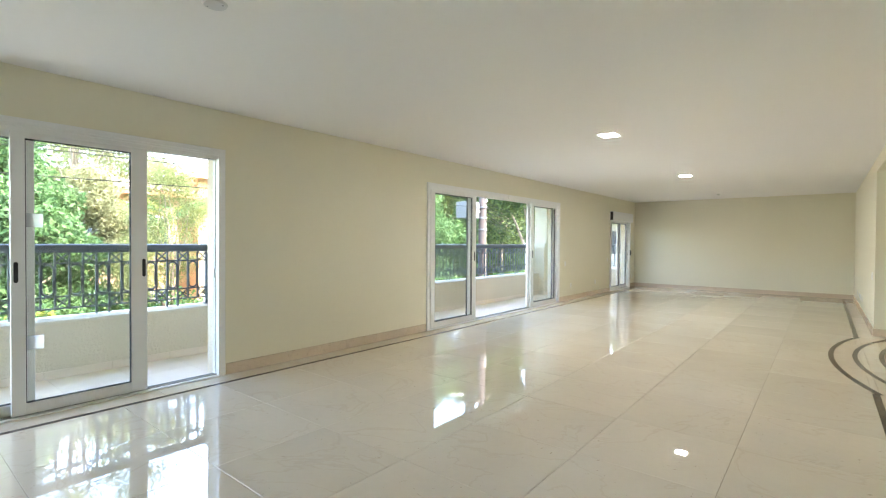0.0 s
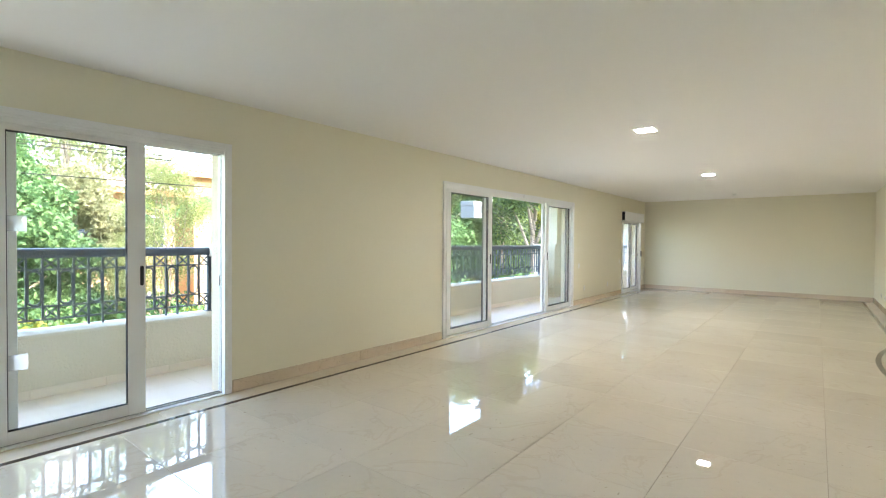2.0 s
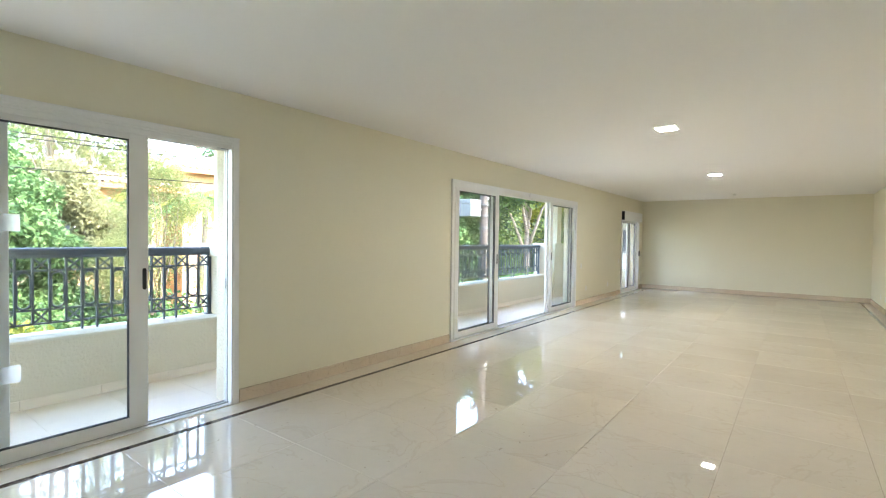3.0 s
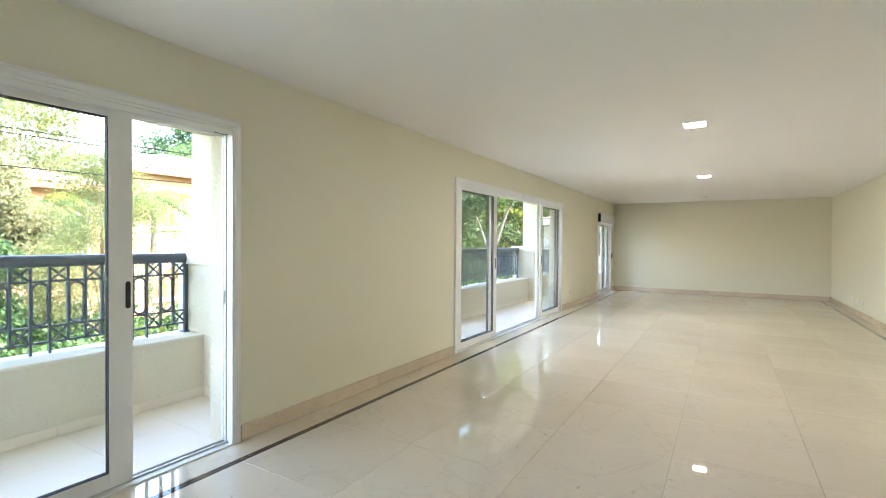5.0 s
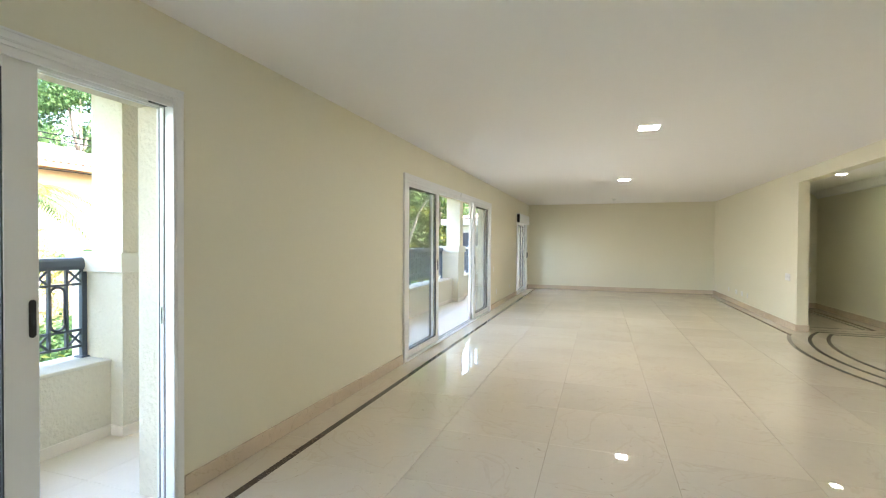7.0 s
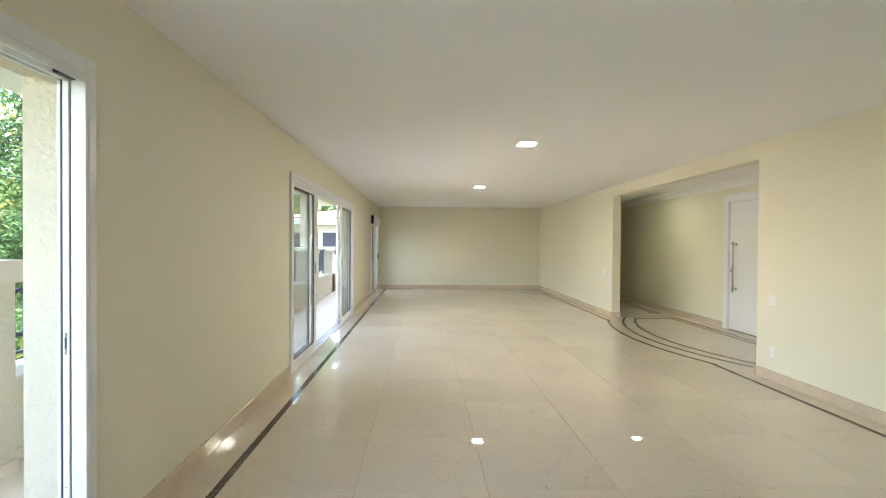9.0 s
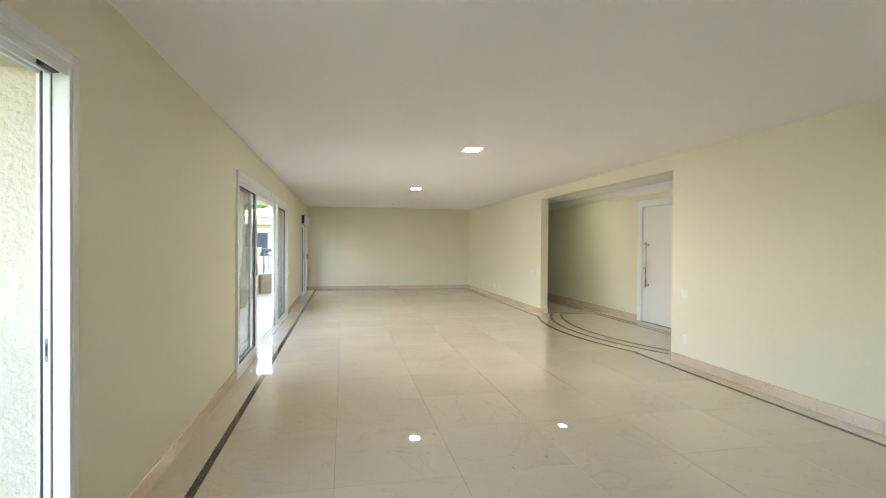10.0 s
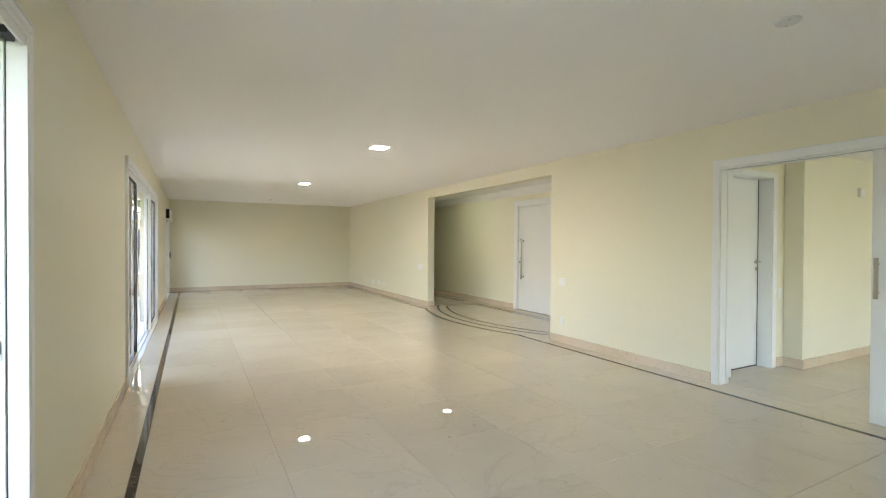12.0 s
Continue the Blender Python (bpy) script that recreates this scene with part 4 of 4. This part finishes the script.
tree("tall_tree", "tall open tree with pale hazy foliage beyond the gardens", (-23.0, 3.6, GZ), 11.2, 2.9, 50, 20000, 0.13, M_LEAF_E, 23, clump_r=0.8, crown_from=0.5, trunk_r=0.12, aspect=0.45, shell=0.05, limbs=14)
tree("tall_tree", "tall open tree with pale hazy foliage beyond the gardens", (-25.0, 7.0, GZ), 11.4, 2.6, 44, 16000, 0.13, M_LEAF_B, 25, clump_r=0.8, crown_from=0.55, trunk_r=0.12, aspect=0.45, shell=0.05, limbs=14)
tree("feathery_tree", "feathery yellow-green young tree in front of the houses", (-11.3, 4.35, GZ), 7.0, 1.15, 40, 24000, 0.06, M_LEAF_E, 13, clump_r=0.5, crown_from=0.62, trunk_r=0.04, aspect=0.3, shell=0.05, limbs=16)
tree("feathery_tree", "feathery grey-green young tree in front of the houses", (-12.6, 6.4, GZ), 5.3, 0.9, 24, 6500, 0.06, M_LEAF_E, 15, clump_r=0.42, crown_from=0.45, trunk_r=0.04, aspect=0.3, shell=0.05, limbs=12)
tree("tall_tree", "tall bright green tree beside the ochre house", (-34.5, 21.5, GZ), 19.0, 4.8, 54, 60000, 0.22, M_LEAF_A, 17, clump_r=1.5, crown_from=0.35, trunk_r=0.25, shell=0.3)
tree("street_tree", "pale-trunked street tree with a dark green crown", (-11.7, 21.5, GZ), 12.0, 3.0, 28, 14000, 0.22, M_LEAF_C, 19, bark=M_PALEBARK, clump_r=0.9, crown_from=0.6, trunk_r=0.22, shell=0.3, limbs=5)
tree("street_tree", "green street tree beside the utility pole", (-14.4, 15.6, GZ), 8.6, 2.1, 28, 18000, 0.15, M_LEAF_A, 21, clump_r=0.85, crown_from=0.25, shell=0.3)
for k, (tx, ty, th_, mt) in enumerate(((-21, 24, 13.8, M_LEAF_A), (-18, 29, 15.0, M_LEAF_C), (-15, 36, 15.5, M_LEAF_C), (-24, 33, 16.0, M_LEAF_C), (-19, 41, 16.5, M_LEAF_D), (-30, 22, 13, M_LEAF_C), (-13, 46, 15, M_LEAF_A), (-8.5, 48, 13, M_LEAF_C))):
    tree("hillside_tree", "leafy tree on the wooded slope beyond the street", (tx, ty, GZ), th_, 3.4, 34, 16000, 0.26, mt, 40 + k, clump_r=1.2, crown_from=0.15, trunk_r=0.22, shell=0.35)

hedge_c = [(-9.0 + 0.5 * math.sin(i * 2.1), -3 + i * 0.55, -0.62 + 0.3 * math.sin(i * 1.7) + (0.2 if i % 3 else 0), 0.8) for i in range(38)]
hedge = tagged(leaves("hedge", hedge_c, 30000, 0.10, M_LEAF_A, None, 71, aspect=0.6, shell=0.4), "bright green garden hedge below the balcony", "hedge", kind="stuff")
tagged(leaves("hedge", [(c[0] + 0.35, c[1] + 0.2, c[2] + 0.05, 0.6) for c in hedge_c[::2]], 7000, 0.12, M_LEAF_D, None, 72, aspect=0.6, shell=0.5), "yellow-green young shoots on the garden hedge", "hedge", kind="stuff")
shrub_c = [(-11.4 + 0.6 * math.sin(i * 1.9), 1.2 + i * 0.6, -0.45 + 0.25 * math.sin(i * 2.7), 0.85) for i in range(24)]
tagged(leaves("shrubbery", shrub_c, 24000, 0.11, M_LEAF_A, None, 70, aspect=0.55, shell=0.4), "green garden shrubs below the cables", "shrubs", kind="stuff")
hedge_d = [(-15.8 + 0.6 * math.sin(i * 2.3), -8 + i * 0.9, -1.9 + 0.7 * math.sin(i * 1.3), 1.4) for i in range(64)]
hedge2 = tagged(leaves("shrubbery", hedge_d, 40000, 0.15, M_LEAF_C, None, 73, aspect=0.5, shell=0.4), "mixed green shrubbery along the far pavement", "shrubs", kind="stuff")
wood_c = [(-40 + 4 * math.sin(i * 1.9), -40 + i * 1.8, 0.0 + 2.6 * math.sin(i * 0.9), 3.8) for i in range(56)]
wood = tagged(leaves("far_woods", wood_c, 36000, 0.42, M_LEAF_B, None, 75, aspect=0.5, shell=0.4), "distant sunlit woods behind the houses", "woods", kind="stuff")
slope_c = [(-31 + 1.9 * i - 1.2 * j, 21 + 2.6 * i + 1.5 * j + math.sin(i * 2.0 + j), -1.5 + 2.7 * j + 0.8 * math.sin(i * 1.7), 2.9) for i in range(11) for j in range(5)]
slope = tagged(leaves("hillside_foliage", slope_c, 60000, 0.30, M_LEAF_C, None, 77, aspect=0.5, shell=0.4), "dense green foliage on the slope up the street", "foliage", kind="stuff")
tagged(leaves("hillside_foliage", [(c[0] + 1.2, c[1] - 1.0, c[2] + 0.5, 2.0) for c in slope_c[::2]], 14000, 0.28, M_LEAF_D, None, 78, aspect=0.5, shell=0.6), "sunlit yellow-green sprays on the wooded slope", "foliage", kind="stuff")


def palm(base, height, seed, fronds=14, length=2.0):
    rng = random.Random(seed)
    ob = thing("palm", "slender palm with arching green fronds", "palm", "palms", at=base)
    top = Vector(base) + Vector((0.2, 0.1, height))
    pts = [Vector(base).lerp(top, i / 8) + Vector((0.08 * math.sin(i), 0.05 * math.cos(i), 0)) for i in range(9)]
    part("trunk", tube(pts, [0.11 - 0.005 * i for i in range(9)], 9), M_PALEBARK, ob, smooth=True)
    for k in range(fronds):
        a = 2 * math.pi * k / fronds + rng.uniform(-0.15, 0.15)
        rise = rng.uniform(0.25, 0.95)
        bm = bmesh.new()
        spine = []
        for i in range(13):
            f = i / 12
            spine.append(pts[-1] + Vector((math.cos(a) * length * f, math.sin(a) * length * f, length * (rise * f - 0.95 * f * f))))
        add_tube(bm, spine, [0.016 * (1 - 0.85 * i / 12) for i in range(13)], 5)
        side = Vector((-math.sin(a), math.cos(a), 0))
        for i in range(1, 12):
            for j in (0.0, 0.5):
                p = spine[i].lerp(spine[i + 1], j)
                d = (spine[i + 1] - spine[i]).normalized()
                ll = 0.55 * math.sin(math.pi * min(1, (i + j) / 12 * 0.9 + 0.1)) * length / 2
                for s in (-1, 1):
                    tip = p + (side * s * 0.75 + d * 0.55 + Vector((0, 0, -0.35))) * ll
                    w = d * 0.022
                    m = p.lerp(tip, 0.5) + Vector((0, 0, 0.03))
                    vs = [bm.verts.new(q) for q in (p - w, m - w * 1.3, tip, m + w * 1.3, p + w)]
                    bm.faces.new(vs)
        part("frond", bm, M_LEAF_A if k % 3 else M_LEAF_D, ob)
    return ob


palm((-15.2, 7.0, GZ), 6.4, 1, 17, 1.6)
palm((-17.0, 5.2, GZ), 6.2, 2, 14, 1.7)
palm((-13.0, 7.6, GZ), 4.9, 4, 14, 1.4)


def house(x0, x1, y0, y1, eave, ridge, wall_m, label, pane_m, storeys=2):
    """A villa with a hipped tile roof and framed windows facing the street (towards +x)."""
    ob = thing("house", label, "house", at=((x0 + x1) / 2, (y0 + y1) / 2, GZ))
    part("wall", box(x0, x1, y0, y1, GZ, eave), wall_m, ob)
    o = 0.7
    bm = bmesh.new()
    lo = [bm.verts.new(p) for p in ((x0 - o, y0 - o, eave), (x1 + o, y0 - o, eave), (x1 + o, y1 + o, eave), (x0 - o, y1 + o, eave))]
    cx = (x0 + x1) / 2
    half = (x1 - x0) / 2
    hi = [bm.verts.new((cx, y0 + half * 0.8, ridge)), bm.verts.new((cx, y1 - half * 0.8, ridge))]
    for f in ((lo[0], lo[1], hi[0]), (lo[1], lo[2], hi[1], hi[0]), (lo[2], lo[3], hi[1]), (lo[3], lo[0], hi[0], hi[1]), (lo[3], lo[2], lo[1], lo[0])):
        bm.faces.new(f)
    roof = part("roof", bm, M_ROOF, ob, "pale terracotta tile roof")
    # rows of barrel tiles down the street-facing slope
    bm = bmesh.new()
    a, b = Vector((x1 + o, 0, eave + 0.03)), Vector((cx, 0, ridge + 0.03))
    y = y0 - o + 0.2
    while y < y1 + o:
        inset = min(1.0, min(y - (y0 - o), (y1 + o) - y) / (half * 0.8 + o))
        add_tube(bm, [(a.x, y, a.z), tuple(Vector((a.x, y, a.z)).lerp(Vector((b.x, y, b.z)), inset))], 0.085, 6, caps=False)
        y += 0.26
    tagged(part("tiling", bm, M_ROOF, roof), kind="stuff")
    part("fascia", box(x1 + o - 0.02, x1 + o + 0.06, y0 - o, y1 + o, eave - 0.16, eave + 0.02), M_ORANGE, ob, "orange painted fascia board")
    n = max(2, int((y1 - y0) / 3.2))
    for s in range(storeys):
        zc = eave - 1.6 - s * 3.0
        for i in range(n):
            yc = y0 + (y1 - y0) * (i + 0.5) / n
            win = part("window", box(x1, x1 + 0.05, yc - 0.62, yc + 0.62, zc - 0.7, zc + 0.7), M_HOUSEWHITE, ob, "white framed window")
            part("pane", box(x1 + 0.05, x1 + 0.056, yc - 0.52, yc - 0.03, zc - 0.6, zc + 0.6), pane_m, win)
            part("pane", box(x1 + 0.05, x1 + 0.056, yc + 0.03, yc + 0.52, zc - 0.6, zc + 0.6), pane_m, win)
            part("sill", box(x1, x1 + 0.14, yc - 0.72, yc + 0.72, zc - 0.78, zc - 0.7), M_HOUSEWHITE, win)
    return ob


house(-30, -21, 4.6, 8.4, 3.3, 4.5, M_BRICKISH, "orange brick villa with a pale tiled hip roof", M_PANE)
house(-33, -22, 9.6, 20.0, 4.3, 6.0, M_OCHRE, "ochre villa with orange shutters and a tiled roof", M_ORANGE)

# wooded slope behind the street trees
rng = np.random.default_rng(5)
bm = bmesh.new()
grid = []
for i in range(34):
    row = []
    for j in range(16):
        u, v = i / 33, j / 15
        px_, py_ = -44 + 36 * u - 16 * v, 16 + 36 * u + 14 * v
        row.append(bm.verts.new((px_ + rng.uniform(-0.5, 0.5), py_ + rng.uniform(-0.5, 0.5), GZ - 0.2 + 15 * v ** 0.8 * min(1, 0.35 + u) + rng.uniform(-0.5, 0.5) * min(1, v * 4))))
    grid.append(row)
for i in range(33):
    for j in range(15):
        bm.faces.new((grid[i][j], grid[i + 1][j], grid[i + 1][j + 1], grid[i][j + 1]))
solid("hillside", bm, M_SOIL, "dark wooded slope rising beyond the street", "hillside", "structure", smooth=True)

# white neighbour up the street with blue shutters
nb = thing("house", "white house with deep eaves and slate-blue shutters", "house", at=(-10, 34, GZ))
part("wall", box(-11.9, -6.2, 30.0, 40, GZ, 2.62), M_HOUSEWHITE, nb)
part("eave", box(-12.4, -5.4, 29.2, 40.8, 2.62, 3.0, bevel=0.03), M_HOUSEWHITE, nb)
part("upper_wall", box(-11.6, -6.8, 30.6, 40, 3.0, 3.12), M_HOUSEWHITE, nb)
bm = bmesh.new()
lo = [bm.verts.new(p) for p in ((-12.2, 29.9, 3.12), (-5.7, 29.9, 3.12), (-5.7, 40.5, 3.12), (-12.2, 40.5, 3.12))]
hi = [bm.verts.new((-8.95, 34.0, 3.9)), bm.verts.new((-8.95, 37, 3.9))]
for f in ((lo[0], lo[1], hi[0]), (lo[1], lo[2], hi[1], hi[0]), (lo[2], lo[3], hi[1]), (lo[3], lo[0], hi[0], hi[1]), (lo[3], lo[2], lo[1], lo[0])):
    bm.faces.new(f)
part("roof", bm, M_ROOF, nb)
for xc in (-10.7, -8.9, -7.1):
    sh = part("shutter", box(xc - 0.75, xc + 0.75, 29.94, 30.0, 0.75, 2.15), M_SHUTTER, nb, "slate-blue louvred shutter")
    for i in range(11):
        part("slat", box(xc - 0.7, xc + 0.7, 29.915, 29.94, 0.80 + i * 0.12, 0.88 + i * 0.12), M_SHUTTER, sh)

# utility pole, transformer box and cables
pole = thing("utility_pole", "dark brown utility pole with a white equipment box", "utility pole", at=(-10.2, 15.1, GZ))
part("shaft", tube([(-10.2, 15.1, GZ), (-10.2, 15.1, 0), (-10.2, 15.1, 6.2)], [0.19, 0.165, 0.13], 14), M_POLE, pole, smooth=True)
for z in (1.9, 2.35, 2.75, 3.2):
    part("clamp_band", tube([(-10.2, 15.1, z - 0.03), (-10.2, 15.1, z + 0.03)], 0.178, 14), M_BOX, pole)
cab = part("equipment_box", box(-10.75, -10.15, 14.12, 14.82, 2.30, 2.92, bevel=0.02), M_BOX, pole, "white metal equipment box")
part("box_door", box(-10.149, -10.135, 14.18, 14.76, 2.36, 2.86, bevel=0.004), M_BOX, cab)
part("vent", box(-10.134, -10.128, 14.5, 14.72, 2.5, 2.78), M_BLACK, cab)
part("bracket", box(-10.4, -10.2, 14.6, 15.1, 2.55, 2.62), M_GREYAL, pole)
part("crossarm", box(-10.25, -10.15, 14.4, 15.8, 4.6, 4.72), M_POLE, pole)
for z in (3.0, 3.15, 3.3):
    part("insulator", tube([(-10.03, 15.1, z - 0.05), (-10.03, 15.1, z + 0.05)], 0.035, 10), M_PLATE, pole)
lines = [((-10.05, -40, 3.2), (-10.03, 15.1, 3.15), 0.35), ((-10.05, -40, 2.75), (-10.03, 15.1, 2.75), 0.4), ((-10.05, -40, 3.3), (-10.03, 15.1, 3.3), 0.45)]
lines += [((-10.03, 15.1, 2.9 - 0.16 * k), (-11.2 - 0.2 * k, 48, 2.2 - 0.3 * k), 1.0 + 0.12 * k) for k in range(5)]
lines += [((-10.03, 15.1, 2.7 - 0.12 * k), (-10.9 - 0.3 * k, 40, 3.4 - 0.5 * k), 1.5 + 0.25 * k) for k in range(5)]
lines += [((-10.05, -40, -0.25 - 0.22 * k), (-10.05, 46, 0.1 - 0.22 * k), 0.05) for k in range(5)]
for a, b, sag in lines:
    a, b = Vector(a), Vector(b)
    pts = [a.lerp(b, i / 24) - Vector((0, 0, sag * 4 * (i / 24) * (1 - i / 24))) for i in range(25)]
    solid("overhead_cable", tube(pts, 0.008, 5), M_WIRE, "thin dark overhead cable along the street", "cable", group="street cables")


# ---- floor stones ----
floor = thing("floor", "polished cream marble floor with dark inlaid border stripes", "floor", kind="structure")
part("bed", box(WX, 6.0, BY, HY + 0.85, -0.3, -0.004), M_GROUT, floor)
part("bed", box(WX, RX, HY + 0.85, FY, -0.3, -0.004), M_GROUT, floor)
part("door_sill_stone", box(WO, WX, D1[0] + RV, D1[1] - RV, -0.3, -0.004), M_BFLOOR, floor)
part("door_sill_stone", box(WO, WX, W2[0] + RV, W2[1] - RV, -0.3, -0.004), M_BFLOOR, floor)
part("door_sill_stone", box(WO, WX, W3[0] + RV, W3[1] - RV, -0.3, -0.004), M_BFLOOR, floor)
tile_cache = {}


def stone(w, d, x, y, name="tile", material=M_TILE, parent=floor, top=0.0, gap=0.0011, thick=0.02):
    """One slab with softened edges, its corner at (x, y); alike slabs share one mesh."""
    key = (round(w, 4), round(d, 4), material.name, thick)
    if key not in tile_cache:
        bm = bmesh.new()
        c = 0.0011
        loops = []
        for inset, z in ((0, -thick), (0, -c), (c, 0)):
            loops.append([bm.verts.new(p) for p in ((gap + inset, gap + inset, z), (w - gap - inset, gap + inset, z), (w - gap - inset, d - gap - inset, z), (gap + inset, d - gap - inset, z))])
        for a, b in zip(loops, loops[1:]):
            for i in range(4):
                bm.faces.new((a[i], a[(i + 1) % 4], b[(i + 1) % 4], b[i]))
        bm.faces.new(loops[-1])
        tile_cache[key] = mesh_of("stone_slab", bm, material)
    ob = new(name, tile_cache[key])
    ob.parent = parent
    ob.location = (x, y, top)
    return ob


SL0, SL1 = -4.595, -4.540     # dark stripe by the windows
SR0, SR1 = 0.4125, 0.4675       # dark stripe by the opposite wall
TX = (SR0 - SL1) / 6
TY = 0.8175
row0 = 3.065 - 8 * TY
rows = [row0 + TY * i for i in range(30)]
for i, y in enumerate(rows):
    a, b = max(y, BY), min(y + TY, FY)
    if b - a < 0.03:
        continue
    for k in range(6):
        stone(TX, b - a, SL1 + k * TX, a)
    stone(RX - SR1, b - a, SR1, a)
seg = (FY - BY) / 12
for i in range(12):
    a = BY + i * seg
    stone(SL1 - SL0, seg, SL0, a, "border_stripe", M_STRIPE)
    stone(SL0 - WX, seg, WX, a, "border_stone")
for a, b in ((BY, 1.4), (1.4, 3.6), (3.6, 6.08), (9.60, 11.7), (11.7, 13.8), (13.8, FY)):
    stone(SR1 - SR0, b - a, SR0, a, "border_stripe", M_STRIPE)
stone(SR1 - SR0, 9.60 - 6.08, SR0, 6.08)
# hall slabs
for i in range(6):
    stone(RO - RX, (OPEN[1] - OPEN[0]) / 6, RX, OPEN[0] + i * (OPEN[1] - OPEN[0]) / 6)
for i in range(12):
    d = (HY + 0.85 - 4.75) / 12
    for k in range(2):
        stone((HX - RO) / 2, d, RO + k * (HX - RO) / 2, 4.75 + i * d)
for i in range(7):
    d = (3.09 - BY) / 7
    for k in range(7):
        w = (6.0 - RO) / 7
        stone(w, d, RO + k * w, BY + i * d)
stone(IX1 - IX0 - 0.016, 0.15, IX0 + 0.008, IY)
stone(RO - RX, (SLIDE[1] - SLIDE[0]) / 2, RX, SLIDE[0])
stone(RO - RX, (SLIDE[1] - SLIDE[0]) / 2, RX, (SLIDE[0] + SLIDE[1]) / 2)


def inlay(pts, width, top=0.0016):
    """A dark inlaid band along a line of floor points."""
    bm = bmesh.new()
    pts = [Vector((p[0], p[1], 0)) for p in pts]
    rowsv = []
    for i, p in enumerate(pts):
        d = (pts[min(i + 1, len(pts) - 1)] - pts[max(i - 1, 0)]).normalized()
        nrm = Vector((-d.y, d.x, 0)) * width / 2
        rowsv.append([bm.verts.new(p + nrm + Vector((0, 0, -0.004))), bm.verts.new(p + nrm + Vector((0, 0, top))), bm.verts.new(p - nrm + Vector((0, 0, top))), bm.verts.new(p - nrm + Vector((0, 0, -0.004)))])
    for a, b in zip(rowsv, rowsv[1:]):
        for i in range(3):
            bm.faces.new((a[i], b[i], b[i + 1], a[i + 1]))
    part("border_stripe", bm, M_STRIPE, floor)


def arc(x0, yc, R, ya, yb, n=28):
    return [(x0 + R - math.sqrt(R * R - (ya + (yb - ya) * i / n - yc) ** 2), ya + (yb - ya) * i / n) for i in range(n + 1)]


YC = 7.84
inlay(arc(0.125, YC, 4.75, 6.06, 9.62), 0.055)
inlay(arc(0.36, YC, 3.9, 5.72, 9.96), 0.05)
inlay(arc(0.61, YC, 4.0, 5.92, 9.76), 0.05)
for xs, ya, yb in ((1.99, 5.72, 9.98), (1.86, 5.92, 9.78)):
    inlay([(xs, ya), (xs, yb)], 0.055)
for ys, xa, xb in ((9.96, 0.97, 1.97), (9.76, 1.07, 1.84), (5.72, 0.97, 1.97), (5.92, 1.07, 1.84)):
    inlay([(xa, ys), (xb, ys)], 0.055)
for xs in (1.99, 1.86):
    inlay([(xs, 10.50), (xs, HY - 0.3)], 0.055)
inlay([(0.86, 10.48), (2.02, 10.48)], 0.03)
inlay([(RO, 10.18), (HX - 0.02, 10.18)], 0.012)

# balcony tiles
bal_floor = thing("balcony_floor", "pale beige stone balcony floor with fine joints", "floor", kind="structure")
n = 31
d = (BE - BY) / n
for i in range(n):
    for k in range(2):
        stone((WO - PX1) / 2, d, PX1 + k * (WO - PX1) / 2, BY + i * d, "tile", M_BFLOOR, bal_floor, BAL, 0.0008, 0.012)
